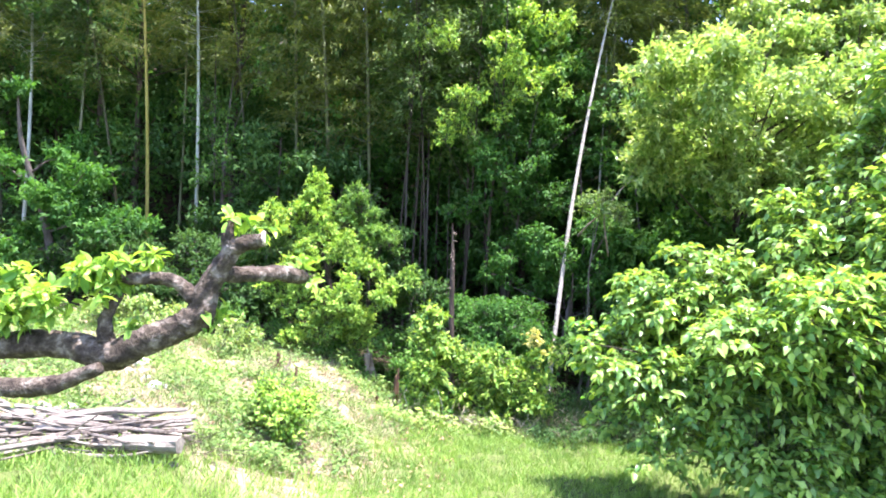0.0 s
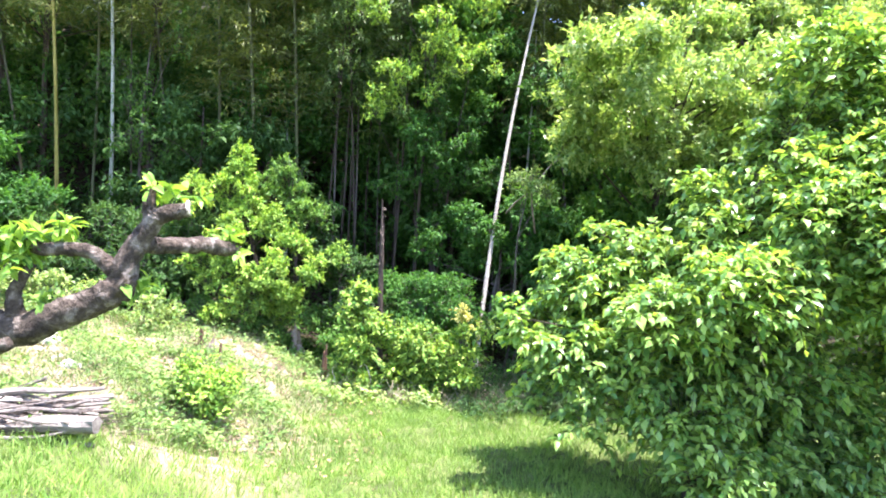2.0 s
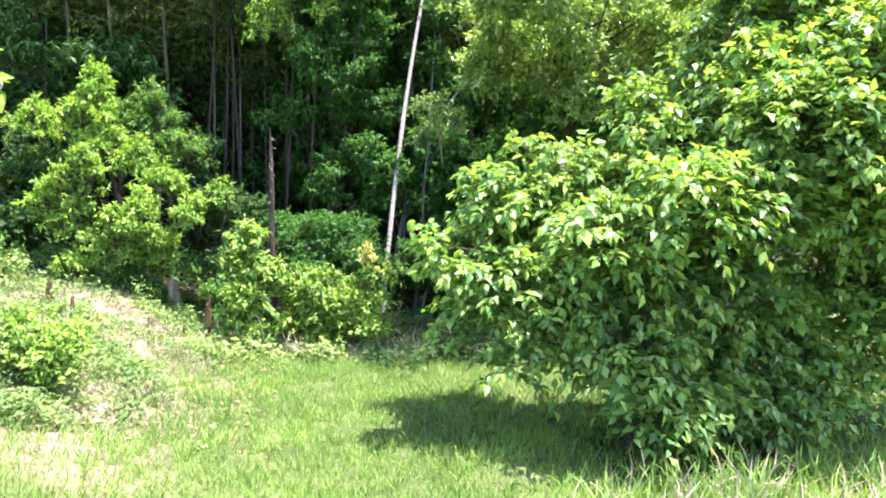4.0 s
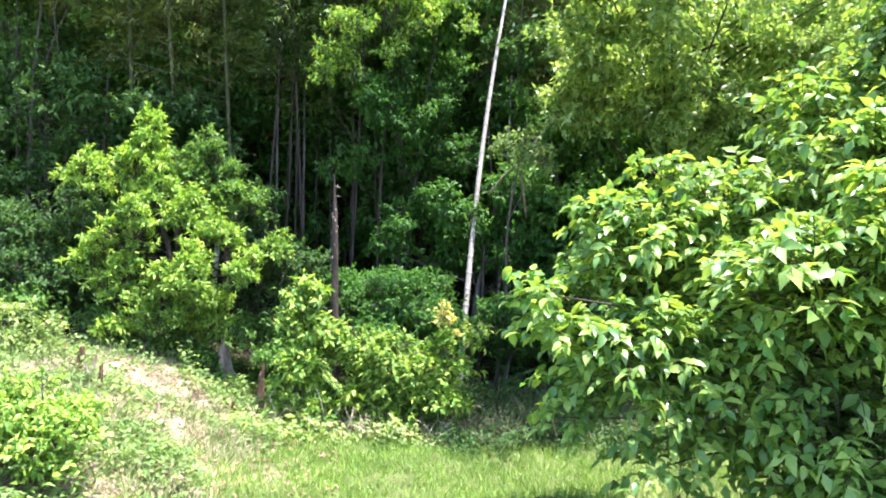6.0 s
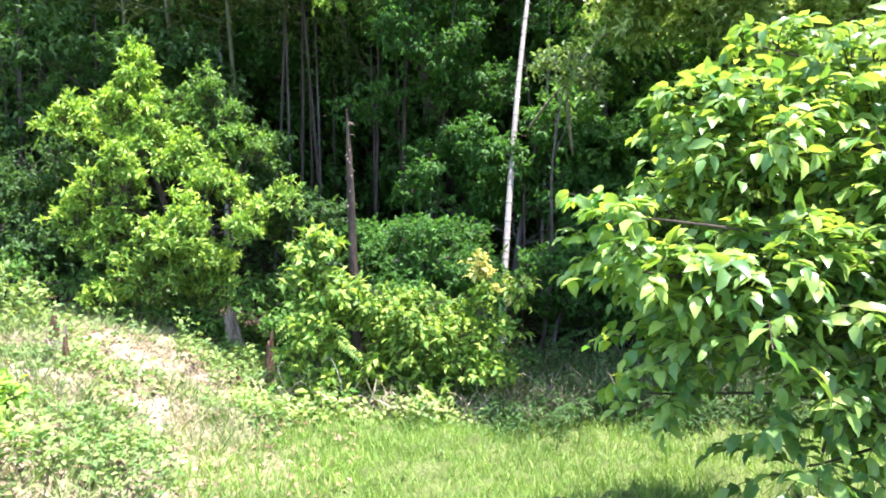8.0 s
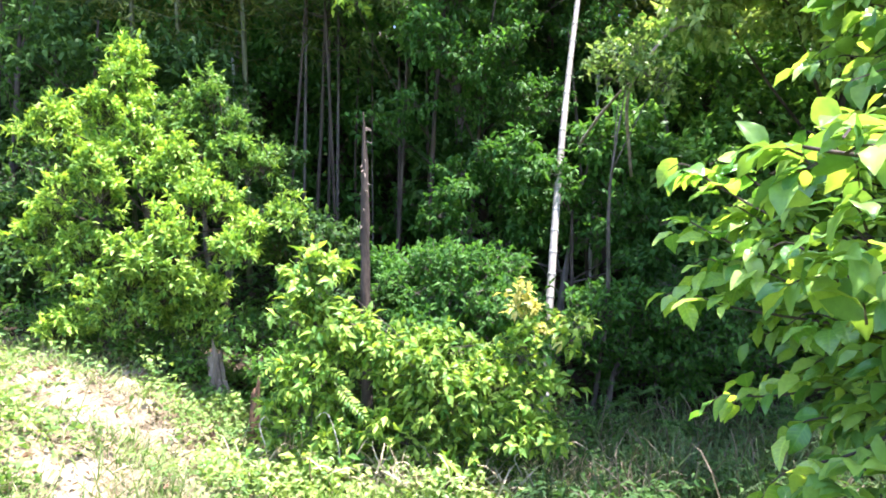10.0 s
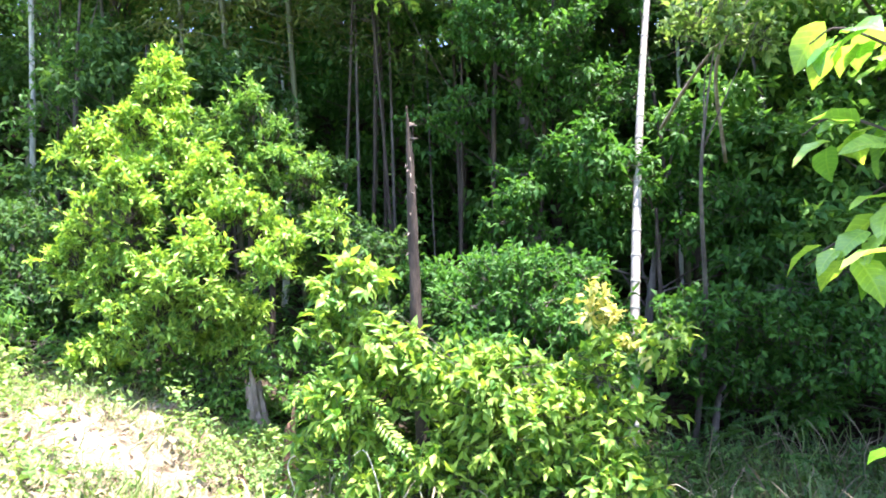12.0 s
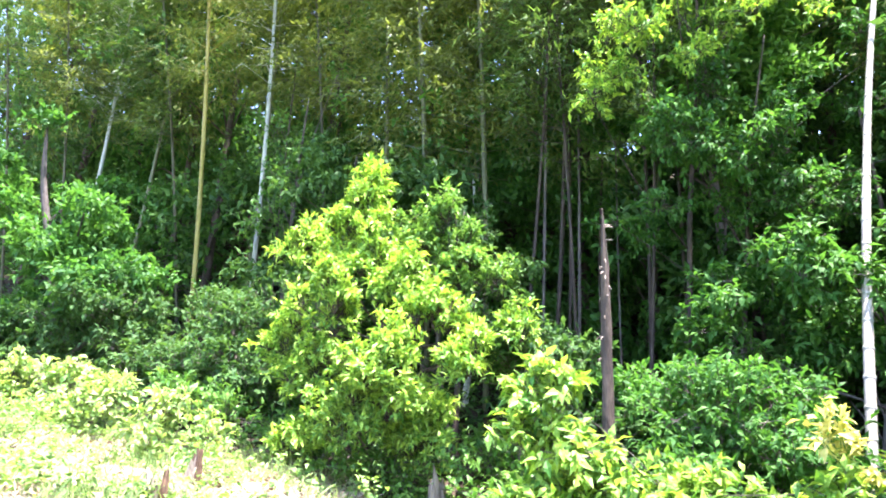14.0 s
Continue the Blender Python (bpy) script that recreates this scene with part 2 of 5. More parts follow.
def smooth_line(points, steps):
    """A curve through the points (Catmull-Rom)."""
    p = np.asarray(points, float)
    p = np.vstack([2 * p[0] - p[1], p, 2 * p[-1] - p[-2]])
    out = []
    for k in range(1, len(p) - 2):
        for u in np.linspace(0, 1, steps, endpoint=False):
            a, b, c, d = p[k - 1], p[k], p[k + 1], p[k + 2]
            out.append(0.5 * (2 * b + (c - a) * u + (2 * a - 5 * b + 4 * c - d) * u * u + (3 * b - a - 3 * c + d) * u ** 3))
    out.append(p[-2])
    return np.array(out)


def tube(points, radii, sides=8, lumps=0.0, seed=0, cap=True):
    """A tapered tube along points, uneven by lumps."""
    p = np.asarray(points, float)
    n = len(p)
    r = np.interp(np.linspace(0, 1, n), np.linspace(0, 1, len(radii)), radii)
    g = np.random.default_rng(seed)
    tang = unit(np.gradient(p, axis=0))
    ref = np.array((0.0, 0.0, 1.0)) if abs(tang[0][2]) < 0.9 else np.array((1.0, 0.0, 0.0))
    u = unit(np.cross(tang, ref))
    w = np.cross(tang, u)
    ang = np.linspace(0, 2 * np.pi, sides, endpoint=False)
    wave = 1 + lumps * g.normal(0, 1, (n, sides))
    if n > 3:
        wave[1:-1] = (wave[:-2] + 2 * wave[1:-1] + wave[2:]) / 4
    rr = r[:, None] * wave
    ring = p[:, None] + rr[..., None] * (np.cos(ang)[None, :, None] * u[:, None] + np.sin(ang)[None, :, None] * w[:, None])
    verts = ring.reshape(-1, 3)
    i = np.arange(n - 1)[:, None] * sides
    k = np.arange(sides)[None]
    k2 = (k + 1) % sides
    a, b, c, d = i + k, i + k2, i + sides + k2, i + sides + k
    tris = np.concatenate([np.stack([a, b, c], -1).reshape(-1, 3), np.stack([a, c, d], -1).reshape(-1, 3)])
    if cap:
        verts = np.vstack([verts, p[0], p[-1]])
        e0, e1 = n * sides, n * sides + 1
        ks, k2s = np.arange(sides), (np.arange(sides) + 1) % sides
        tris = np.concatenate([tris, np.stack([np.full(sides, e0), k2s, ks], -1), np.stack([np.full(sides, e1), (n - 1) * sides + ks, (n - 1) * sides + k2s], -1)])
    return verts, tris


def rods(p0, p1, r0, r1):
    """Many thin three-sided twigs at once."""
    d = unit(p1 - p0)
    u = unit(np.cross(d, np.where(np.abs(d[:, 2:3]) < 0.9, np.array([[0, 0, 1.0]]), np.array([[1.0, 0, 0]]))))
    w = np.cross(d, u)
    rings = []
    for p, r in ((p0, r0), (p1, r1)):
        for a in (0, 2.1, 4.2):
            rings.append(p + r * (math.cos(a) * u + math.sin(a) * w))
    verts = np.stack(rings, 1)
    tri = np.array([(0, 1, 4), (0, 4, 3), (1, 2, 5), (1, 5, 4), (2, 0, 3), (2, 3, 5)])
    return verts.reshape(-1, 3), (np.arange(len(p0))[:, None, None] * 6 + tri[None]).reshape(-1, 3)


# leaf templates: along, across, up; the blade is folded at its midrib and droops to its tip
SIMPLE = (np.array([(0, 0, 0), (0.42, -0.5, 0.10), (0.42, 0.5, 0.10), (0.5, 0, 0.02), (1, 0, -0.16)]),
          np.array([(0, 3, 2), (0, 1, 3), (3, 4, 2), (3, 1, 4)]))
BLADE = (np.array([(0, -0.4, 0), (0, 0.4, 0), (0.5, -0.5, 0.05), (0.5, 0.5, 0.05), (1, 0, -0.15)]),
         np.array([(0, 2, 3), (0, 3, 1), (2, 4, 3)]))
ARCH = (np.array([(0, -0.4, 0), (0, 0.4, 0), (0.35, -0.5, 0.06), (0.35, 0.5, 0.06), (0.72, -0.35, 0.0), (0.72, 0.35, 0.0), (1, 0, -0.22)]),
        np.array([(0, 2, 3), (0, 3, 1), (2, 4, 5), (2, 5, 3), (4, 6, 5)]))
DROOP = (np.array([(0, -0.3, 0), (0, 0.3, 0), (0.36, -0.5, 0.02), (0.36, 0.5, 0.02), (0.64, -0.45, 0.11), (0.64, 0.45, 0.11), (0.80, -0.3, 0.27), (0.80, 0.3, 0.27), (0.80, 0, 0.46)]),
         np.array([(0, 2, 3), (0, 3, 1), (2, 4, 5), (2, 5, 3), (4, 6, 7), (4, 7, 5), (6, 8, 7)]))
KITE = (np.array([(0, 0, 0), (0.35, -0.5, 0.03), (0.35, 0.5, 0.03), (1, 0, -0.12)]), np.array([(0, 1, 2), (1, 3, 2)]))


def broad_leaf():
    """A broad pointed blade, folded at the midrib, its margin waved and its tip bent down."""
    rows = [(0.10, 0.24, 0.03), (0.28, 0.45, 0.05), (0.48, 0.50, 0.035), (0.68, 0.41, -0.02), (0.86, 0.21, -0.11)]
    verts, tris = [(0, 0, 0)], []
    for k, (a, w, z) in enumerate(rows):
        ripple = 0.022 * (-1) ** k
        verts += [(a - 0.02, -w, z + 0.10 * w + ripple), (a, -w * 0.5, z + 0.09 * w), (a, 0, z - 0.02), (a, w * 0.5, z + 0.09 * w), (a - 0.02, w, z + 0.10 * w - ripple)]
    verts.append((1.0, 0, -0.22))
    tris += [(0, 1, 2), (0, 2, 3), (0, 3, 4), (0, 4, 5)]
    for k in range(len(rows) - 1):
        for j in range(4):
            o = 1 + 5 * k + j
            tris += [(o, o + 5, o + 6), (o, o + 6, o + 1)]
    o = 1 + 5 * (len(rows) - 1)
    tris += [(o + j, len(verts) - 1, o + j + 1) for j in range(4)]
    return np.array(verts, float), np.array(tris)


def pinnate_leaf(pairs=8):
    """A frond of paired narrow leaflets along a bent midrib."""
    verts, tris = [(0, -0.012, 0), (0, 0.012, 0), (0.5, 0, 0.06), (1, 0, -0.12)], [(0, 2, 1), (1, 2, 3)]
    for k in range(pairs):
        u = 0.18 + 0.8 * k / (pairs - 1)
        z = 0.06 - 0.72 * (u - 0.5) ** 2 * (u > 0.5)
        w = 0.5 * math.sin(0.35 + 2.5 * u)
        for s in (-1, 1):
            o = len(verts)
            verts += [(u, 0, z), (u + 0.02, s * w * 0.5, z + 0.01), (u + 0.11, s * w * 0.5, z + 0.01), (u + 0.12, s * w, z - 0.05)]
            tris += [(o, o + 1, o + 2), (o + 1, o + 3, o + 2)]
    return np.array(verts, float), np.array(tris)


FROND = pinnate_leaf()
BROAD = broad_leaf()
OVATE = (np.array([(0, 0, 0), (0.30, -0.48, 0.10), (0.30, 0, 0.02), (0.30, 0.48, 0.10), (0.66, -0.40, 0.04), (0.66, 0, -0.04), (0.66, 0.40, 0.04), (1, 0, -0.20)]),
         np.array([(0, 1, 2), (0, 2, 3), (1, 4, 5), (1, 5, 2), (2, 5, 6), (2, 6, 3), (4, 7, 5), (5, 7, 6)]))


def leaves(pos, way, face, length, width, template):
    """Leaves at pos that point along way and turn their upper side to face."""
    tv, tt = template
    x = unit(way)
    y = unit(np.cross(face, x))
    z = np.cross(x, y)
    n = len(pos)
    length = np.broadcast_to(length, n)[:, None, None]
    width = np.broadcast_to(width, n)[:, None, None]
    v = pos[:, None] + length * tv[None, :, 0:1] * x[:, None] + width * tv[None, :, 1:2] * y[:, None] + length * tv[None, :, 2:3] * z[:, None]
    return v.reshape(-1, 3), (np.arange(n)[:, None, None] * len(tv) + tt[None]).reshape(-1, 3)


def sprays(lobes, per_m2, n_leaf, twig, size, slim, droop=0.25, lift=0.35, template=SIMPLE, flat=(1, 1, 0.8), g=rng, tuft=False, clump=0.46, inner=0.14):
    """Leaves on twigs in clumps over rounded lobes (x, y, z, r), with gaps between the clumps. Returns leaves and twigs."""
    ps, ds = [], []
    for x, y, z, r in lobes:
        n = max(3, int(per_m2 * 12.6 * r * r))
        k = max(5, int(9 * (r / 0.45) ** 0.7))
        u = unit(g.normal(0, 1, (k, 3)) + np.array((0, 0, 0.35)))
        centre = u * r * 0.78 * (0.85 + 0.3 * g.random((k, 1)))
        pick = g.integers(0, k, n)
        near = unit(g.normal(0, 1, (n, 3))) * clump * r * g.random((n, 1)) ** 0.45 * np.array((1, 1, 0.62))
        p = centre[pick] + near
        d = unit(0.6 * u[pick] + near / (clump * r) + np.array((0, 0, lift)) + 0.3 * g.normal(0, 1, (n, 3)))
        loose = g.random(n) < inner
        p[loose] = unit(g.normal(0, 1, (loose.sum(), 3))) * r * 0.8 * g.random((loose.sum(), 1)) ** 0.5
        ps.append(np.array((x, y, z)) + p * np.array(flat))
        ds.append(d)
    p, d = np.concatenate(ps), np.concatenate(ds)
    n = len(p)
    tl = twig * (0.6 + 0.8 * g.random((n, 1)))
    twigs = rods(p - d * tl * 0.4, p + d * tl * 0.9, 0.005, 0.002)
    s = np.linspace(0.1, 1, n_leaf)[None, :, None] if not tuft else np.linspace(0.6, 1, n_leaf)[None, :, None]
    lp = (p[:, None] + d[:, None] * tl[:, None] * (s + 0.08 * g.normal(0, 1, (n, n_leaf, 1)))).reshape(-1, 3)
    side = g.normal(0, 1, (n, n_leaf, 3))
    way = unit(d[:, None] * 0.55 + unit(side) * 0.9 + np.array((0, 0, -droop)))
    way = way.reshape(-1, 3)
    face = unit(np.array((0, 0, 0.85)) + 0.4 * np.repeat(d, n_leaf, 0) + 0.4 * g.normal(0, 1, way.shape))
    ln = size * (0.65 + 0.7 * g.random(len(lp)))
    return leaves(lp, way, face, ln, ln * slim, template), twigs


def shoots(lobes, per_m2, n_leaf, length, size, slim, template, g, rise=0.5):
    """Arching shoots over rounded lobes, each with leaves hanging alternately from it. Returns leaves and shoot stems."""
    ps, ds = [], []
    for x, y, z, r in lobes:
        n = max(4, int(per_m2 * 12.6 * r * r))
        u = unit(g.normal(0, 1, (n, 3)) + np.array((0, 0, 0.3)))
        ps.append(np.array((x, y, z)) + u * r * (0.25 + 0.6 * g.random((n, 1)) ** 0.6) * np.array((1, 1, 0.85)))
        ds.append(unit(u * (1, 1, 0.6) + np.array((0, 0, rise)) + 0.25 * g.normal(0, 1, (n, 3))))
    p, d = np.concatenate(ps), np.concatenate(ds)
    n = len(p)
    ln = length * (0.6 + 0.8 * g.random((n, 1)))
    sag = np.array((0, 0, -0.5))

    def along(t):
        return p[:, None] + ln[:, None] * (d[:, None] * t + sag * t * t)
    knots = along(np.linspace(0, 1, 4)[None, :, None])
    stems = join([rods(knots[:, k], knots[:, k + 1], 0.005 - 0.001 * k, 0.004 - 0.001 * k) for k in range(3)])
    t = np.linspace(0.12, 1.0, n_leaf)[None, :, None] + 0.05 * g.normal(0, 1, (n, n_leaf, 1))
    at = along(t)
    tang = unit(d[:, None] + 2 * sag * t)
    side = unit(np.cross(tang, np.array((0, 0, 1.0)))) * np.where(np.arange(n_leaf) % 2, 1.0, -1.0)[None, :, None]
    way = unit(0.55 * tang + 0.85 * side * (0.4 + 0.6 * (1 - t)) + np.array((0, 0, -0.22)) + 0.3 * g.normal(0, 1, at.shape))
    face = unit(np.array((0, 0, 0.9)) + 0.35 * side + 0.25 * tang + 0.36 * g.normal(0, 1, at.shape))
    size = size * (0.62 + 0.6 * g.random(n * n_leaf))
    return leaves(at.reshape(-1, 3), way.reshape(-1, 3), face.reshape(-1, 3), size, size * slim, template), stems


def tiers(lobes, small, seed, fill=0.55):
    """Breaks rounded lobes into many small tiers, most of them near the outside and the top."""
    g = np.random.default_rng(seed)
    out = []
    for x, y, z, r in lobes:
        if r < small * 1.3:
            out.append((x, y, z, r))
            continue
        for k in range(max(4, int(fill * 4.2 * (r / small) ** 2))):
            u = unit(g.normal(0, 1, 3) + np.array((0, -0.15, 0.3)))
            q = r * (0.55 + 0.55 * g.random())
            out.append((x + u[0] * q * 1.1, y + u[1] * q, z + u[2] * q * 0.95, small * (0.6 + 0.7 * g.random())))
    return out


def ground_z(x, y):
    """The height of the ground: a grass field, a bank that rises to one side, the slope walked down and the hill behind."""
    x, y = np.asarray(x, float), np.asarray(y, float)
    bank = np.interp(x, [-80, -12, -6, -4, -3, -2.3, -1.5, -1.0, -0.4, 0.4, 6, 14, 80], [6, 2.2, 1.35, 1.06, 0.98, 0.86, 0.48, 0.22, 0.06, 0, 0, 0.5, 5])
    bank = bank * np.interp(y, [6.5, 9.0], [0.84, 1.0])
    slope = np.interp(y, [-80, -3, 0.7, 3.5, 5.2, 7.0, 8.5], [2.4, 1.6, 1.3, 0.60, 0.28, 0.04, 0.0])
    slope = slope * np.interp(x, [-6, -1], [0.45, 1.0])
    hill = np.interp(y, [13.6, 15, 18, 22, 26, 32, 60, 400], [0, 0.25, 1.2, 2.8, 6.2, 12, 24, 40])
    rough = 0.035 * np.sin(2.3 * x + 1.1 * y) + 0.03 * np.sin(3.1 * y - 1.7 * x + 1) + 0.02 * np.sin(6.1 * x + 4.3 * y)
    return bank + slope + hill + rough


def ground_sheet():
    fine_x, fine_y = np.arange(-13, 13.01, 0.14), np.arange(-3, 27.01, 0.14)
    far = np.geomspace(1, 500, 26)
    xs = np.concatenate([-13 - far[::-1], fine_x, 13 + far])
    ys = np.concatenate([-3 - far[::-1], fine_y, 27 + far])
    gx, gy = np.meshgrid(xs, ys)
    z = ground_z(gx, gy)
    near = (np.abs(gx) < 13) & (gy > -3) & (gy < 27)
    z = z + near * 0.035 * rng.normal(0, 1, z.shape)
    verts = np.stack([gx, gy, z], -1).reshape(-1, 3)
    w = len(xs)
    i, j = np.meshgrid(np.arange(w - 1), np.arange(len(ys) - 1))
    a = (j * w + i).ravel()
    tris = np.concatenate([np.stack([a, a + 1, a + w + 1], -1), np.stack([a, a + w + 1, a + w], -1)])
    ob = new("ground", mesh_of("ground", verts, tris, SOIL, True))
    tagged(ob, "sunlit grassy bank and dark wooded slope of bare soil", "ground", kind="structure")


ground_sheet()


def on_ground(x, y, up=0.0):
    return (x, y, float(ground_z(x, y)) + up)


def tree(name, label, category, base, lobes, mat, spec, trunk_r=0.06, bark=BARK_GREY, trunk_top=None, group="", limb_every=1, seed=1):
    """A tree or shrub: a tapered trunk, limbs to its lobes, twigs, and a crown of separate leaves."""
    g = np.random.default_rng(seed)
    base = np.array(base, float)
    ob = thing(name, base, label, category, group)
    tops = np.array([l[:3] for l in lobes])
    top = np.array(trunk_top) if trunk_top is not None else np.array((*tops[:, :2].mean(0), tops[:, 2].max()))
    mid1 = base + (top - base) * 0.35 + g.normal(0, 0.06, 3)
    mid2 = base + (top - base) * 0.7 + g.normal(0, 0.08, 3)
    line = smooth_line([base - (0, 0, 0.15), mid1, mid2, top], 7)
    part("trunk", tube(line, [trunk_r * 1.25, trunk_r, trunk_r * 0.65, trunk_r * 0.25], 9, 0.05, seed), bark, ob, smooth=True)
    limbs = []
    for k, (x, y, z, r) in enumerate(lobes[::limb_every]):
        c = np.array((x, y, z))
        want = base[2] + (z - base[2]) * (0.6 + 0.3 * g.random())
        start = line[np.argmin(np.abs(line[:, 2] - want))]
        bend = start * 0.5 + c * 0.5 + (0, 0, 0.12 * r) + g.normal(0, 0.05, 3)
        limbs.append(tube(smooth_line([start, bend, c, c + unit(c - start) * r * 0.6], 4), [trunk_r * 0.32, trunk_r * 0.16, 0.005], 6, 0.05, seed + k))
    leaf_geo, twig_geo = sprays(lobes, g=g, **spec)
    for geo in limbs:
        part("limb", geo, bark, ob, smooth=True)
    if spec.get("template") is not KITE:
        part("twigwork", twig_geo, bark, ob, kind="stuff")
    part("crown", leaf_geo, mat, ob, kind="stuff")
    return ob



def spires(lobes):
    """Turns rounded lobes into pointed clumps, broad below and narrow above."""
    out = []
    for x, y, z, r in lobes:
        out += [(x, y, z - 0.3 * r, 0.66 * r), (x + 0.1 * r, y, z + 0.3 * r, 0.46 * r), (x, y - 0.1 * r, z + 0.8 * r, 0.25 * r), (x - 0.7 * r, y - 0.2 * r, z - 0.1 * r, 0.3 * r)]
    return out


# ---- the edge of the wood ----
YOUNG = dict(per_m2=165, n_leaf=11, twig=0.16, size=0.092, slim=0.33, droop=0.12, lift=0.75, tuft=True, flat=(1, 1, 0.9), clump=0.42, inner=0.05)
tree("young_oak", "young yellow-green broadleaf tree in full sun at the wood's edge", "tree", on_ground(-2.3, 14.7),
     spires([(-2.91, 14.70, 4.50, 0.21), (-2.98, 14.70, 4.03, 0.43), (-3.98, 15.00, 3.80, 0.38), (-2.93, 14.00, 2.85, 0.38), (-3.44, 14.20, 2.44, 0.34),
      (-3.03, 14.10, 2.08, 0.34), (-2.75, 14.60, 3.50, 0.32), (-2.90, 14.70, 4.70, 0.12),
      (-2.20, 14.50, 3.15, 0.38), (-1.64, 14.20, 2.76, 0.32), (-2.07, 13.80, 2.16, 0.39), (-1.96, 13.90, 1.83, 0.30), (-1.19, 13.90, 2.24, 0.29),
      (-2.45, 13.90, 1.64, 0.34), (-3.08, 14.00, 1.32, 0.25), (-0.76, 14.20, 2.58, 0.20), (-1.76, 14.40, 1.52, 0.40)]),
     LEAF_YOUNG, YOUNG, trunk_r=0.045, bark=BARK_BROWN, trunk_top=(-2.95, 14.7, 4.6), limb_every=3, seed=11)

tree("young_oak", "second young broadleaf tree, greener, close behind the first", "tree", on_ground(-1.8, 15.3),
     spires([(-2.50, 15.20, 3.95, 0.36), (-2.02, 15.30, 4.12, 0.36), (-1.76, 15.30, 3.66, 0.42), (-1.31, 15.30, 3.40, 0.28), (-1.9, 15.2, 3.1, 0.36), (-2.1, 15.3, 4.5, 0.14)]),
     LEAF_SUNNY, dict(YOUNG, per_m2=80), trunk_r=0.035, bark=BARK_BROWN, limb_every=3, seed=38)

FRONT = dict(per_m2=75, n_leaf=8, twig=0.17, size=0.095, slim=0.45, droop=0.2, lift=0.35)
front = tree("shrub", "lime-green sunlit shrub with arching sprays beside dry grass", "shrub", on_ground(0.6, 13.0),
     [(-0.20, 12.90, 1.79, 0.24), (-0.35, 12.90, 1.43, 0.25), (-0.15, 12.90, 0.98, 0.33), (0.30, 12.90, 1.23, 0.26), (0.66, 12.90, 1.12, 0.25),
      (1.06, 12.90, 0.96, 0.41), (1.36, 12.90, 0.76, 0.35), (0.65, 12.90, 0.50, 0.24), (-0.24, 12.85, 1.95, 0.11), (0.05, 12.75, 1.45, 0.15), (1.68, 12.45, 1.19, 0.17),
      (2.08, 12.45, 1.38, 0.14), (1.84, 12.45, 0.83, 0.19), (1.20, 12.80, 0.36, 0.34), (0.25, 12.75, 0.40, 0.26), (0.75, 12.7, 0.28, 0.28), (-0.3, 12.8, 0.55, 0.28), (1.65, 12.5, 0.4, 0.24), (-0.05, 12.6, 0.2, 0.2)],
     LEAF_SHRUB, dict(FRONT, per_m2=92, size=0.11, clump=0.36, inner=0.06, droop=0.35), trunk_r=0.014, trunk_top=(0.7, 12.95, 1.2), seed=12)
g = np.random.default_rng(88)
for k in range(7):
    c = np.array([(-0.28 + 0.25 * g.normal(), 12.6 + 0.05 * g.normal(), 1.0 + 0.1 * g.normal())])
    way = unit(np.array([(0.7 * (-1) ** k, -0.35, -0.35 + 0.3 * g.normal())]))
    part("frond", leaves(c, way, np.array([(0, -0.6, 0.8)]), 0.30, 0.15, FROND), LEAF_SHRUB, front, "pinnate frond with narrow leaflets")
geo, tw = sprays([(1.64, 12.45, 1.78, 0.06), (1.65, 12.45, 1.66, 0.09), (1.69, 12.45, 1.52, 0.11), (1.98, 12.45, 1.42, 0.08)], 120, 6, 0.09, 0.085, 0.42, g=np.random.default_rng(89), lift=0.6)
part("new_shoot", geo, LEAF_TIP, front, "pale orange-yellow new leaves", kind="stuff")
part("shoot_stem", tw, LEAF_MID, front, kind="stuff")
MOUND = dict(per_m2=85, n_leaf=9, twig=0.18, size=0.09, slim=0.42, droop=0.3, lift=0.25, flat=(1, 1, 0.62))
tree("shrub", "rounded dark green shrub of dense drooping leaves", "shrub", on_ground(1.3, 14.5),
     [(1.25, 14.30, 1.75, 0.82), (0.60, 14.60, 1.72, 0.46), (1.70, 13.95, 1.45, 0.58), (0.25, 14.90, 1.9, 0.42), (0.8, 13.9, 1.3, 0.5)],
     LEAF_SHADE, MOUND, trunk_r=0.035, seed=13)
tree("shrub", "leafy green shrub beside a bare dead trunk", "shrub", on_ground(-0.5, 14.7),
     [(-0.34, 14.80, 2.30, 0.36), (-0.89, 14.40, 2.24, 0.35), (-0.46, 14.6, 1.8, 0.45), (-0.83, 14.5, 2.5, 0.3), (-0.7, 14.2, 1.3, 0.4), (0.0, 14.3, 1.4, 0.45)],
     LEAF_DARK, dict(FRONT, per_m2=60), trunk_r=0.03, seed=14)
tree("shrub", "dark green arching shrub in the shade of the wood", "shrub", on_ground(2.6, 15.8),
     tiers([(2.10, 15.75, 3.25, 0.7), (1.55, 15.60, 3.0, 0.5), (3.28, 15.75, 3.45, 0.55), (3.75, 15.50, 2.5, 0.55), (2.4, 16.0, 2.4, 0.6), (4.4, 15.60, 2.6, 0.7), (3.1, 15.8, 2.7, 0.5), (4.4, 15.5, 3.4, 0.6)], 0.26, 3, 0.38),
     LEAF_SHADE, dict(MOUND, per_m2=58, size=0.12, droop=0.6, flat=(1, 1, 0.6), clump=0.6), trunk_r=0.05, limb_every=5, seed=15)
tree("shrub", "low green shrub behind a leaning pale bamboo", "shrub", on_ground(3.0, 14.6),
     [(2.78, 14.40, 1.40, 0.42), (3.17, 14.60, 1.60, 0.33), (4.12, 15.00, 1.45, 0.50), (3.5, 14.8, 0.9, 0.5)],
     LEAF_SHADE, FRONT, trunk_r=0.03, seed=16)
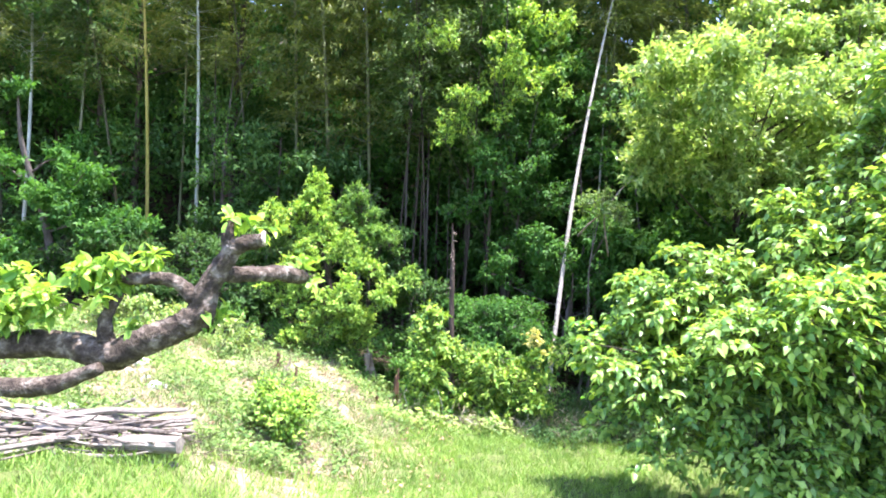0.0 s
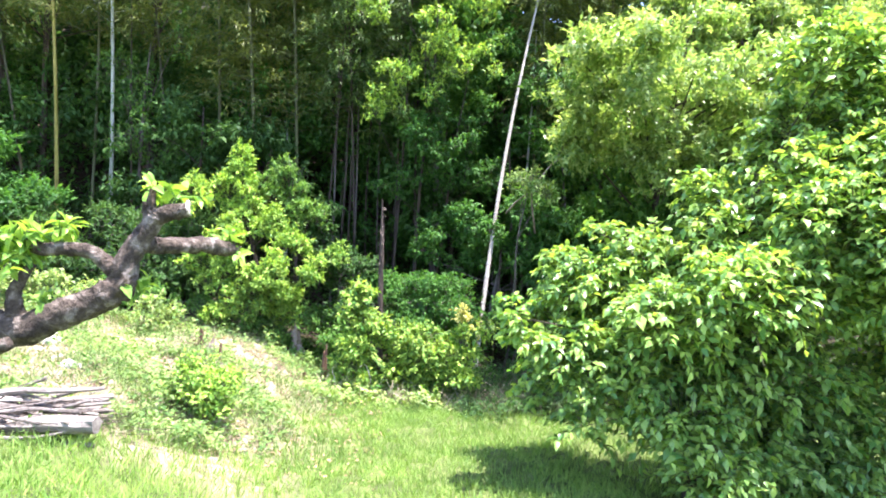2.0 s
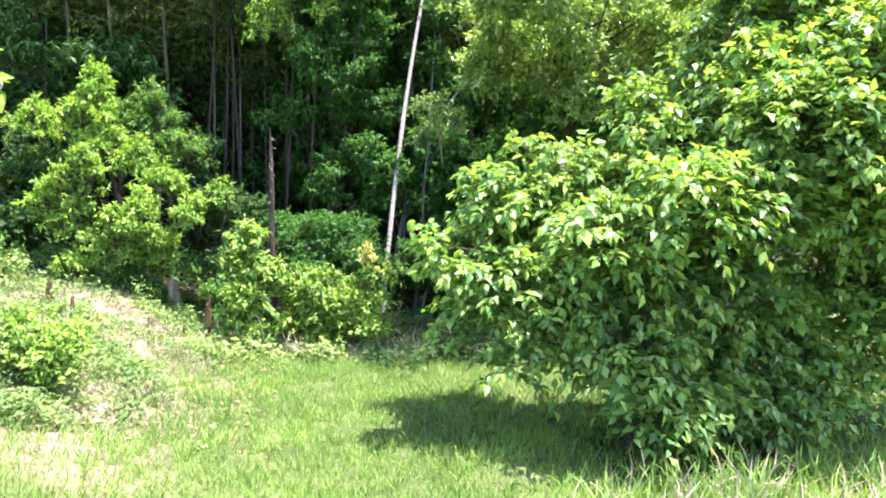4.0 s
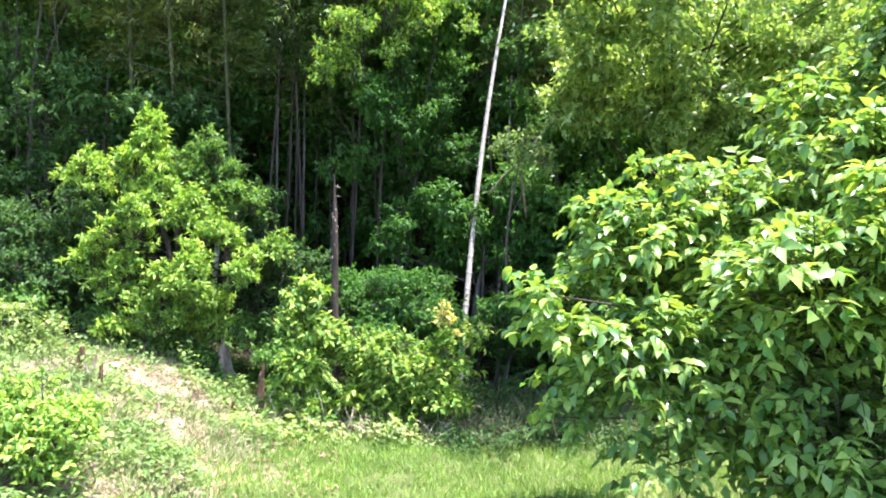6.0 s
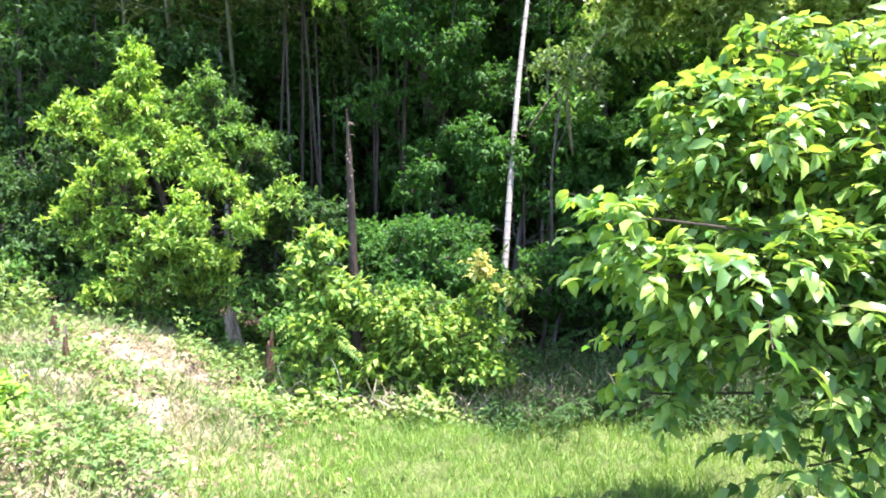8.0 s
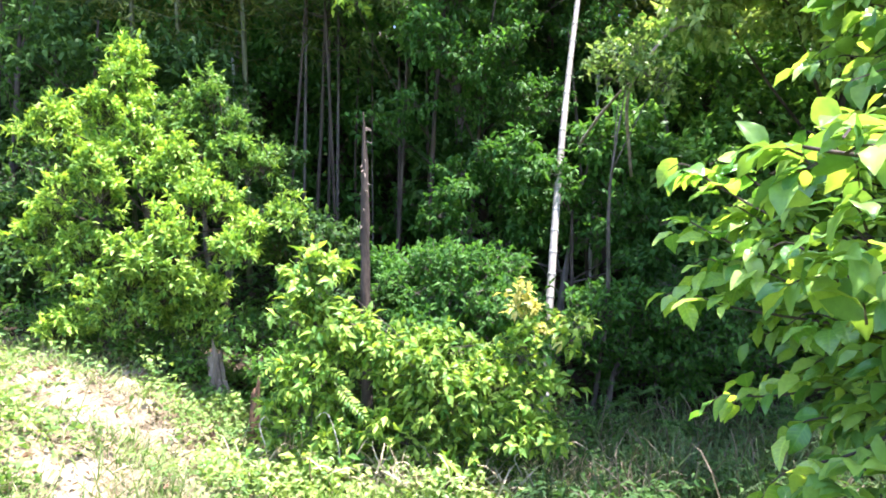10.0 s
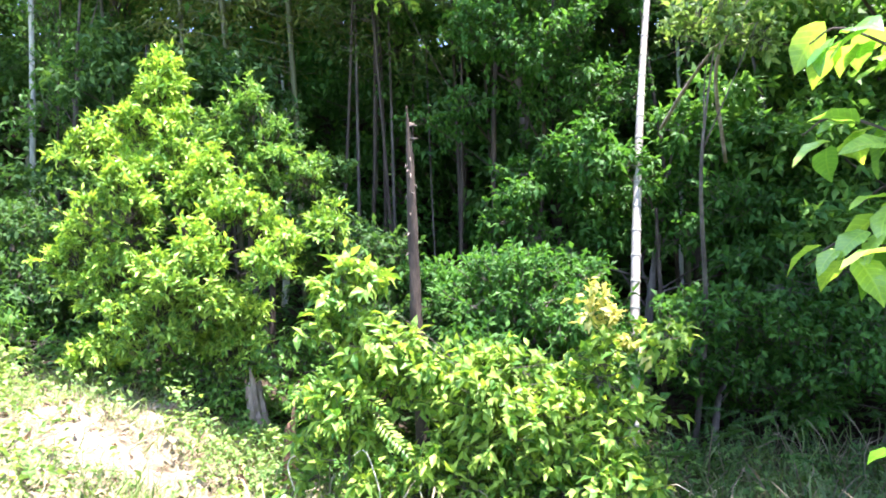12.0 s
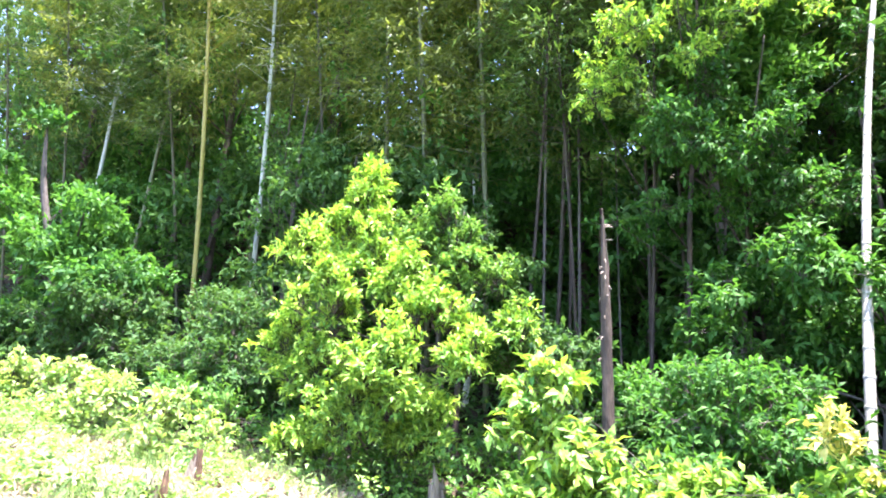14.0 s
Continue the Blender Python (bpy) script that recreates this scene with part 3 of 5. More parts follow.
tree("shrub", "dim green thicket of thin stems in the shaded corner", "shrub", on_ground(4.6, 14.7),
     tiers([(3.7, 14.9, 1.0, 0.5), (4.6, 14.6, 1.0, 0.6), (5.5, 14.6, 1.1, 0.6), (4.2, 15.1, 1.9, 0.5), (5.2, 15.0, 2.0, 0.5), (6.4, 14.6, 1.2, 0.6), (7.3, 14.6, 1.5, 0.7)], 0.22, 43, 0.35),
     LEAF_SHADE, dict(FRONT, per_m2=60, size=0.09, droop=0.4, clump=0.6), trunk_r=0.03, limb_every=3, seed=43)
tree("sapling", "thin sapling with one pale tuft of leaves on a bent stem", "tree", on_ground(2.9, 15.0),
     [(2.99, 13.40, 4.18, 0.32), (3.27, 13.4, 4.03, 0.22)], LEAF_PALE, dict(FRONT, per_m2=60), trunk_r=0.025, trunk_top=(3.0, 13.5, 4.1), seed=17)

WOODY = dict(per_m2=15, n_leaf=9, twig=0.32, size=0.14, slim=0.42, droop=0.3, lift=0.3)
tree("broadleaf_tree", "tall sunlit broadleaf tree with layered light green foliage", "tree", on_ground(6.6, 17.4),
     tiers([(5.43, 16.50, 6.20, 1.2), (7.18, 16.50, 5.83, 1.2), (7.14, 17.50, 8.51, 1.6), (9.16, 16.00, 6.07, 1.15), (5.6, 17.2, 7.6, 0.9), (8.2, 16.8, 7.2, 1.1)], 0.4, 21, 0.38),
     LEAF_LIME, dict(WOODY, per_m2=34, twig=0.22, flat=(1, 1, 0.5), clump=0.6, template=KITE), trunk_r=0.12, limb_every=4, seed=21)
tree("broadleaf_tree", "tall sunlit broadleaf tree at the wood's edge", "tree", on_ground(10.3, 18.4),
     tiers([(9.70, 18.00, 8.43, 1.9), (11.6, 17.6, 7.0, 1.7), (10.9, 18.4, 10.4, 1.7), (12.8, 18.4, 8.8, 1.6), (8.7, 18.6, 10.6, 1.4)], 0.42, 22, 0.4),
     LEAF_LIME, dict(WOODY, per_m2=34, twig=0.22, flat=(1, 1, 0.5), clump=0.6, template=KITE), trunk_r=0.14, limb_every=4, seed=22)
tree("broadleaf_tree", "broadleaf tree with green leaves half in sun", "tree", on_ground(1.4, 18.2),
     tiers([(1.36, 18.00, 8.54, 1.3), (0.66, 17.50, 6.42, 1.0), (1.78, 17.00, 6.63, 0.9), (2.4, 17.6, 7.8, 0.9), (1.0, 17.6, 9.9, 1.1)], 0.36, 23, 0.4),
     LEAF_MID, dict(WOODY, per_m2=34, twig=0.22, flat=(1, 1, 0.5), clump=0.6, template=KITE), trunk_r=0.08, limb_every=4, seed=23)
tree("broadleaf_tree", "broadleaf tree that overhangs the shaded corner, its top in sun", "tree", on_ground(6.2, 16.6),
     tiers([(4.49, 13.60, 5.44, 0.6), (5.25, 13.60, 4.99, 0.6), (6.13, 13.60, 5.56, 0.85), (7.28, 13.60, 5.85, 0.9), (6.47, 13.60, 4.66, 0.65), (4.04, 13.80, 4.87, 0.4),
      (6.09, 14.20, 6.48, 0.8), (7.77, 14.00, 6.77, 0.85), (8.65, 13.50, 6.25, 0.95), (4.83, 14.50, 6.47, 0.6), (3.75, 13.3, 5.35, 0.42), (8.0, 14.0, 4.8, 0.8), (5.2, 12.2, 6.0, 0.75), (4.3, 12.3, 5.9, 0.6), (5.6, 11.6, 6.5, 0.6), (4.7, 11.6, 6.3, 0.55), (3.7, 11.9, 6.4, 0.5), (7.4, 12.4, 6.4, 0.9), (4.9, 13.0, 5.4, 0.6), (3.9, 12.9, 5.6, 0.45)], 0.3, 24, 0.24),
     LEAF_LIME, dict(WOODY, per_m2=36, twig=0.22, size=0.125, template=KITE, flat=(1, 1, 0.55), clump=0.6), trunk_r=0.09, bark=BARK_BROWN, limb_every=4, seed=24)
tree("broadleaf_tree", "low broadleaf tree in the shade of the wood", "tree", on_ground(5.4, 15.6),
     tiers([(5.78, 15.50, 4.20, 1.0), (4.6, 15.7, 3.7, 0.9), (6.57, 15.00, 3.6, 0.8), (5.0, 16.2, 5.1, 0.8), (7.6, 15.2, 4.0, 1.0), (8.8, 15.0, 3.4, 1.1), (6.6, 14.6, 2.3, 0.9), (5.0, 14.8, 2.0, 0.7)], 0.4, 34, 0.5),
     LEAF_MID, dict(WOODY, template=KITE, per_m2=30, twig=0.22, flat=(1, 1, 0.55), clump=0.6), trunk_r=0.08, limb_every=4, seed=34)
tree("broadleaf_tree", "slender broadleaf tree with a sunlit yellow-green top", "tree", on_ground(0.9, 16.9),
     tiers([(0.40, 15.6, 6.6, 0.5), (0.0, 15.6, 6.1, 0.4), (1.4, 15.8, 6.6, 0.6), (2.2, 16.2, 7.2, 0.6), (0.9, 15.8, 7.9, 0.7), (2.4, 16.4, 8.4, 0.7), (-0.3, 15.9, 8.4, 0.6), (1.4, 15.6, 9.2, 0.7)], 0.2, 35, 0.12),
     LEAF_YOUNG, dict(WOODY, per_m2=52, twig=0.2, size=0.10, flat=(1, 1, 0.7), clump=0.6), trunk_r=0.035, bark=BARK_BROWN, limb_every=4, seed=35)
tree("broadleaf_tree", "slender tree hung with drooping green leaves, half in sun", "tree", on_ground(1.3, 17.0),
     tiers([(1.2, 15.9, 5.7, 0.6), (2.2, 16.5, 5.8, 0.5), (1.9, 16.3, 5.1, 0.6), (0.7, 15.9, 5.1, 0.5), (1.4, 16.1, 4.5, 0.5), (2.4, 16.5, 4.4, 0.5), (0.4, 16.1, 4.4, 0.4), (3.5, 16.6, 5.5, 0.6), (3.4, 16.8, 6.6, 0.6)], 0.22, 39, 0.17),
     LEAF_SHADE, dict(WOODY, per_m2=48, twig=0.2, size=0.10, droop=0.7, flat=(1, 1, 0.8), clump=0.6), trunk_r=0.03, bark=BARK_BROWN, limb_every=4, seed=39)
tree("broadleaf_tree", "dim green tree between the trunks of the wood", "tree", on_ground(0.4, 18.7),
     tiers([(-1.6, 18.3, 5.6, 0.8), (-0.6, 18.6, 4.4, 0.8), (0.4, 18.4, 5.4, 0.9), (-0.2, 18.4, 6.8, 0.9), (1.4, 18.6, 4.2, 0.8), (2.6, 18.2, 5.2, 0.8), (0.4, 18.6, 3.2, 0.6), (3.4, 18.2, 4.0, 0.8), (-1.4, 18.6, 3.2, 0.6)], 0.36, 40, 0.22),
     LEAF_SHADE, dict(WOODY, per_m2=28, twig=0.25, droop=0.6, flat=(1, 1, 0.7), clump=0.6, template=KITE), trunk_r=0.05, bark=BARK_BROWN, limb_every=4, seed=40)
tree("broadleaf_tree", "dim green tree behind the young trees", "tree", on_ground(-4.6, 17.2),
     tiers([(-4.4, 16.8, 4.2, 0.8), (-5.4, 16.8, 3.4, 0.8), (-3.6, 16.9, 5.2, 0.7), (-4.9, 16.9, 5.6, 0.6), (-2.6, 16.9, 5.3, 0.5)], 0.3, 41, 0.25),
     LEAF_DARK, dict(WOODY, per_m2=30, twig=0.25, droop=0.5, flat=(1, 1, 0.7), clump=0.6, template=KITE), trunk_r=0.05, bark=BARK_BROWN, limb_every=4, seed=42)
# its dark leaves also serve as the shade between the young oak's clumps
tree("broadleaf_tree", "darker green tree behind the young oak", "tree", on_ground(-2.0, 15.9),
     [(-1.5, 15.8, 3.6, 0.5), (-2.1, 15.9, 4.3, 0.5), (-3.4, 15.8, 4.2, 0.5), (-1.2, 15.6, 2.9, 0.5), (-3.9, 15.6, 3.0, 0.5), (-2.6, 15.8, 3.4, 0.6)],
     LEAF_DARK, dict(FRONT, per_m2=45, size=0.1), trunk_r=0.04, seed=36)
tree("broadleaf_tree", "layered green broadleaf tree at the wood's edge", "tree", on_ground(-9.6, 16.2),
     tiers([(-10.04, 15.8, 5.60, 1.2), (-9.14, 15.6, 4.59, 0.95), (-10.34, 15.6, 3.59, 1.2), (-8.09, 15.50, 3.36, 0.9), (-11.6, 15.6, 5.0, 1.2), (-12.2, 15.4, 3.4, 1.2)], 0.42, 25, 0.16),
     LEAF_SHADE, dict(WOODY, per_m2=34, twig=0.22, flat=(1, 1, 0.5), clump=0.6, template=KITE), trunk_r=0.09, limb_every=4, seed=25)
tree("shrub", "green shrub at the foot of the wood", "shrub", on_ground(-7.8, 15.4),
     [(-7.59, 15.30, 3.04, 0.8), (-8.28, 15.20, 2.50, 0.8), (-6.94, 15.30, 2.26, 0.58), (-9.4, 15.0, 2.2, 0.9), (-7.14, 15.0, 3.1, 0.4)],
     LEAF_DARK, dict(FRONT, per_m2=40, size=0.11), trunk_r=0.05, seed=26)
tree("shrub", "dull green shrub in the shade of the bamboo", "shrub", on_ground(-5.4, 15.6),
     [(-6.04, 16.00, 3.00, 0.64), (-5.59, 15.00, 2.00, 0.56), (-4.79, 15.00, 2.17, 0.62), (-5.2, 15.6, 2.9, 0.6), (-4.3, 15.3, 1.7, 0.5), (-6.3, 15.2, 2.0, 0.6), (-4.6, 15.8, 3.3, 0.5)],
     LEAF_DARK, dict(FRONT, per_m2=45, size=0.1), trunk_r=0.05, seed=27)
tree("shrub", "small bright green shrub on the bank", "shrub", on_ground(-6.0, 13.7),
     [(-6.10, 13.50, 1.65, 0.45), (-6.7, 13.4, 1.7, 0.45), (-5.4, 13.5, 1.6, 0.35)], LEAF_LIME, FRONT, trunk_r=0.03, seed=28)
tree("shrub", "small bright green shrub beside rotten stakes", "shrub", on_ground(-4.1, 13.1),
     [(-4.11, 13.00, 1.45, 0.3), (-3.7, 13.2, 1.35, 0.22)], LEAF_LIME, FRONT, trunk_r=0.02, seed=29)
tree("shrub", "small rounded yellow-green shrub on the bank", "shrub", on_ground(-1.86, 8.95),
     [(-1.84, 8.90, 1.16, 0.30), (-1.66, 8.85, 0.98, 0.28), (-2.04, 8.95, 0.98, 0.30), (-1.84, 8.75, 0.85, 0.3)], LEAF_YOUNG, dict(FRONT, size=0.06, twig=0.1, per_m2=150, lift=0.6), trunk_r=0.015, seed=30)
tree("broadleaf_tree", "slender tree with a few bright green tiers of leaves", "tree", on_ground(-6.3, 18.0),
     [(-6.58, 17.8, 6.95, 0.7), (-6.10, 17.00, 5.25, 0.5), (-5.23, 17.50, 4.91, 0.75), (-5.13, 17.00, 7.70, 0.3), (-6.3, 17.4, 6.0, 0.5)],
     LEAF_MID, dict(WOODY, size=0.11), trunk_r=0.05, seed=31)

tree("shrub", "low dark green shrub at the foot of the young oak", "shrub", on_ground(-2.2, 14.5),
     [(-2.7, 14.1, 1.15, 0.3), (-1.1, 14.3, 1.25, 0.35), (-0.6, 13.9, 0.95, 0.35), (-3.5, 14.3, 1.3, 0.35), (-2.0, 14.5, 1.1, 0.4), (-4.4, 14.4, 1.5, 0.4), (-5.3, 14.4, 1.6, 0.45)],
     LEAF_MID, dict(FRONT, per_m2=60, size=0.09), trunk_r=0.02, seed=37)
for pts in ([(3.5, 15.0, 3.3), (3.25, 14.3, 4.1), (3.35, 13.8, 4.44), (3.57, 13.8, 4.71), (3.79, 13.8, 4.81), (4.11, 13.8, 4.80)], [(3.57, 13.8, 4.71), (3.70, 13.8, 4.93), (3.81, 13.8, 5.13)], [(2.83, 15.0, 3.72), (2.92, 14.4, 3.9), (3.0, 13.8, 4.02), (3.1, 13.5, 4.1)]):
    ob = thing("bare_branch", pts[0], "bent pale bare branch in front of the dark wood", "branch")
    part("wood", tube(smooth_line(pts, 6), [0.022, 0.017, 0.008], 7, 0.12, 4), STUMP_WOOD, ob, smooth=True)

# ---- bamboo ----


def culm(foot, top, r, sag=0.0, gap=0.3, sides=9, bow=(0.6, 0.3, 0)):
    """A bamboo culm with a ridge at every node."""
    foot, top = np.array(foot, float), np.array(top, float)
    length = np.linalg.norm(top - foot)
    n = int(length / gap)
    pts, rad = [], []
    for k in range(n + 1):
        for off, bulge in ((-0.04, 1.0), (-0.015, 1.0), (0.0, 1.13), (0.015, 1.0), (0.04, 1.0)):
            u = min(max((k * gap + off) / length, 0), 1)
            p = foot + (top - foot) * u + np.array(bow) * sag * math.sin(u * math.pi)
            pts.append(p)
            rad.append(r * bulge * (1 - 0.62 * u ** 1.5))
    return tube(pts, rad, sides)


def bamboo(name, label, foot, top, r, culm_mat, leaf_mat=None, low=0.45, count=60, seed=1, group="bamboo of the grove", category="bamboo", sag=0.15, bow=(0.6, 0.3, 0)):
    """A culm; in its upper part drooping tiers of fine leaves on thin side branches."""
    g = np.random.default_rng(seed)
    count = int(count * 1.4)
    foot, top = np.array(foot, float), np.array(top, float)
    ob = thing(name, foot, label, category, group)
    part("culm", culm(foot - (0, 0, 0.1), top, r, sag, bow=bow), culm_mat, ob, smooth=True)
    if leaf_mat is None:
        return ob
    u = low + (1 - low) * g.random(count) ** 0.8
    start = foot + (top - foot) * u[:, None] + np.array((0.6, 0.3, 0)) * sag * np.sin(u * np.pi)[:, None]
    a = g.random(count) * 2 * np.pi
    reach = (0.5 + 0.8 * g.random(count)) * (1.15 - 0.5 * u)
    out = np.stack([np.cos(a), np.sin(a), 0.15 + 0.3 * g.random(count)], -1)
    end = start + out * reach[:, None]
    tip = end + out * np.array((0.35, 0.35, 0)) * reach[:, None] + np.array((0, 0, -0.28))
    geos = [rods(start, end, 0.007, 0.004), rods(end, tip, 0.004, 0.002)]
    n = 50
    s = g.random((count, n, 1))
    lp = np.where(s < 0.55, start[:, None] + (end - start)[:, None] * (0.35 + 0.65 * s / 0.55), end[:, None] + (tip - end)[:, None] * (s - 0.55) / 0.45)
    lp = (lp + g.normal(0, 0.12, (count, n, 3)) * (1, 1, 0.38)).reshape(-1, 3)
    way = unit(np.repeat(out, n, 0) * 0.7 + g.normal(0, 0.4, lp.shape) + np.array((0, 0, -0.5)))
    face = unit(np.array((0, 0, 1.0)) + 0.5 * g.normal(0, 1, lp.shape))
    ln = 0.15 * (0.7 + 0.7 * g.random(len(lp)))
    part("branchwork", join(geos), culm_mat, ob, kind="stuff")
    part("foliage", leaves(lp, way, face, ln, ln * 0.17, KITE), leaf_mat, ob, kind="stuff")
    return ob


pole = bamboo("bamboo_pole", "bleached white dead bamboo leaning against the wood", on_ground(2.139, 14.2), (3.99, 17.05, 10.35), 0.052, CULM_WHITE, group="", sag=1.0, bow=(-0.17, 0.075, 0))
p0, p1 = np.array(on_ground(2.139, 14.2)) - (0, 0, 0.1), np.array((3.99, 17.05, 10.35))
for k in range(1, 34):
    u = k * 0.3 / np.linalg.norm(p1 - p0)
    c = p0 + (p1 - p0) * u + np.array((-0.17, 0.075, 0)) * math.sin(u * math.pi)
    r = 0.052 * 1.15 * (1 - 0.62 * u ** 1.5)
    d = unit(p1 - p0) * 0.009
    part("node_ring", tube([c - d, c, c + d], [r * 0.96, r, r * 0.96], 10), CULM_GREY, pole)
bamboo("bamboo_pole", "thin grey dead bamboo behind the leaning pole", on_ground(3.45, 17.4), (3.9, 17.6, 9.0), 0.035, CULM_GREY, group="")
bamboo("bamboo", "yellow bamboo culm with olive foliage high up", on_ground(-8.15, 17.8), (-7.9, 15.8, 12.5), 0.048, CULM_YELLOW, LEAF_BAMBOO, 0.5, 70, 41)
bamboo("bamboo", "pale grey bamboo culm with sparse foliage", on_ground(-6.85, 17.8), (-6.9, 16.8, 12.5), 0.05, CULM_GREY, LEAF_BAMBOO, 0.55, 50, 42)
bamboo("bamboo", "olive bamboo with dense drooping foliage tiers", on_ground(-2.15, 17.8), (-2.5, 16.4, 12), 0.05, CULM_GREEN, LEAF_BAMBOO, 0.36, 110, 43)
bamboo("bamboo_pole", "short broken grey bamboo culm", on_ground(-2.45, 17.6), (-2.5, 17.6, 6.0), 0.055, CULM_GREY, group="")
bamboo("bamboo", "olive bamboo with dense drooping foliage tiers", on_ground(-3.2, 17.9), (-3.6, 16.2, 12), 0.05, CULM_GREEN, LEAF_BAMBOO, 0.36, 120, 44)
bamboo("bamboo", "olive bamboo with dense drooping foliage tiers", on_ground(-4.3, 18.3), (-4.3, 16.6, 12), 0.045, CULM_GREEN, LEAF_BAMBOO, 0.4, 110, 45)
bamboo("bamboo", "olive bamboo with drooping foliage tiers", on_ground(3.9, 18.6), (4.0, 16.8, 12), 0.045, CULM_GREEN, LEAF_BAMBOO, 0.45, 150, 46)
bamboo("bamboo", "olive bamboo with drooping foliage tiers", on_ground(5.0, 19.2), (5.0, 17.0, 12.5), 0.045, CULM_GREEN, LEAF_BAMBOO, 0.45, 150, 47)
bamboo("bamboo", "olive bamboo with drooping foliage tiers", on_ground(-10.6, 18.2), (-10.4, 18.2, 12), 0.045, CULM_GREEN, LEAF_BAMBOO, 0.5, 90, 48)
bamboo("bamboo", "olive bamboo with drooping foliage tiers", on_ground(-11.6, 17.8), (-12, 18.0, 12), 0.05, CULM_GREY, LEAF_BAMBOO_GREEN, 0.55, 80, 49)
bamboo("bamboo", "olive bamboo with drooping foliage tiers", on_ground(-7.7, 18.6), (-7.8, 18.4, 12.5), 0.04, CULM_GREEN, LEAF_BAMBOO, 0.5, 90, 50)
for k, (x, low) in enumerate([(-1.5, 0.42), (-0.55, 0.40), (0.3, 0.45)]):
    bamboo("bamboo", "slender dark green bamboo with soft hanging foliage", on_ground(x, 17.2), (x + 0.7 * math.sin(4 * k + 1), 16.4, 11.5), 0.026, BARK_BROWN, LEAF_BAMBOO_GREEN, low, 90, 170 + k)
# further bamboo, its tops arched over to shade the inside of the wood
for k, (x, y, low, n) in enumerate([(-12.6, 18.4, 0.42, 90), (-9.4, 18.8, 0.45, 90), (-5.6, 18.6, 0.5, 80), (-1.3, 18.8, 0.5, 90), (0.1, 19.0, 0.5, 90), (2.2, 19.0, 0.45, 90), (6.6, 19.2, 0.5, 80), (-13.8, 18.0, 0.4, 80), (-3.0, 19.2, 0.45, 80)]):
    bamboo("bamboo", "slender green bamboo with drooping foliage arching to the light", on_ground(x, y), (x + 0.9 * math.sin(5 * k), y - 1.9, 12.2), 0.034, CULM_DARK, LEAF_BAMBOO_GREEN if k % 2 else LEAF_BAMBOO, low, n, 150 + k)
# tall thin trunks in the dark of the wood
for k, (x0, x1, y, top, r) in enumerate([(-1.19, -1.22, 17.4, 8, 0.045), (-1.08, -0.9, 17.5, 9, 0.05), (-0.87, -0.89, 17.7, 8.5, 0.042), (-0.65, -0.75, 17.5, 8, 0.04),
                                         (0.32, 0.42, 17.2, 7, 0.045), (1.04, 0.75, 17.6, 8, 0.045), (-0.04, -0.05, 17.9, 8, 0.025), (-0.35, -0.36, 18.2, 9, 0.035),
                                         (-6.1, -6.4, 17.6, 9, 0.035), (-3.0, -3.4, 17.4, 6, 0.04), (3.3, 3.2, 16.6, 6, 0.05), (2.72, 2.7, 15.4, 2.9, 0.05), (4.6, 4.5, 16.2, 5, 0.05)]):
    ob = thing("slender_tree", on_ground(x0, y), "slender bare-stemmed grey-brown tree in the dark wood", "tree", "trunks in the wood")
    line = smooth_line([on_ground(x0, y, -0.1), ((x0 + x1) / 2 + 0.07 * math.sin(7 * k), y + 0.1 * math.cos(5 * k), top * 0.5), (x1 + 0.12 * math.sin(3 * k), y + 0.05, top)], 8)
    part("trunk", tube(line, [r * 0.72, r * 0.6, r * 0.42], 8, 0.06, 60 + k), BARK_BROWN if k % 3 else BARK_GREY, ob, smooth=True)

# ---- trees deeper in the wood ----
DEEP = dict(per_m2=7, n_leaf=7, twig=0.35, size=0.17, slim=0.42, droop=0.4, lift=0.3, template=KITE)
FAR = dict(DEEP, per_m2=5, n_leaf=6, twig=0.45, size=0.26)


def wood_trees(spec, spots, seed):
    """Tall trees within the wood: four are built, the others are copies."""
    made = []
    for k, (x, y) in enumerate(spots):
        m = pose(x, y, float(ground_z(x, y)), 0, 0, rng.random() * 360)
        if k < 4:
            g = np.random.default_rng(seed + k)
            lob = [(g.normal(0, 0.9), g.normal(0, 0.7), 1.0 + 10.5 * j / 13 + g.normal(0, 0.3), 0.75 + 0.5 * g.random()) for j in range(14)]
            made.append(tree("wood_tree", "tall dark green tree within the wood", "tree", (0, 0, 0), lob, LEAF_DARK if k < 3 else LEAF_SHADE, spec, trunk_r=0.08, bark=BARK_BROWN, trunk_top=(0, 0, 11.5), group="trees deeper in the wood", seed=seed + 1 + k))
            made[k].matrix_basis = m
        else:
            copy_thing(made[k % 4], m)


wood_trees(DEEP, [(x + 0.5 * rng.normal(), 19.6 + 0.4 * rng.normal()) for x in np.arange(-19, 18, 2.5)] + [(2.0, 19.0), (4.2, 18.7), (0.3, 19.5), (6.2, 18.6), (-3.2, 19.3)], 80)
wood_trees(FAR, [(x + 0.6 * rng.normal(), y + 0.4 * rng.normal()) for y, step in ((22, 2.8), (25.5, 4.2)) for x in np.arange(-19 - 0.7 * (y - 19), 20, step)], 180)


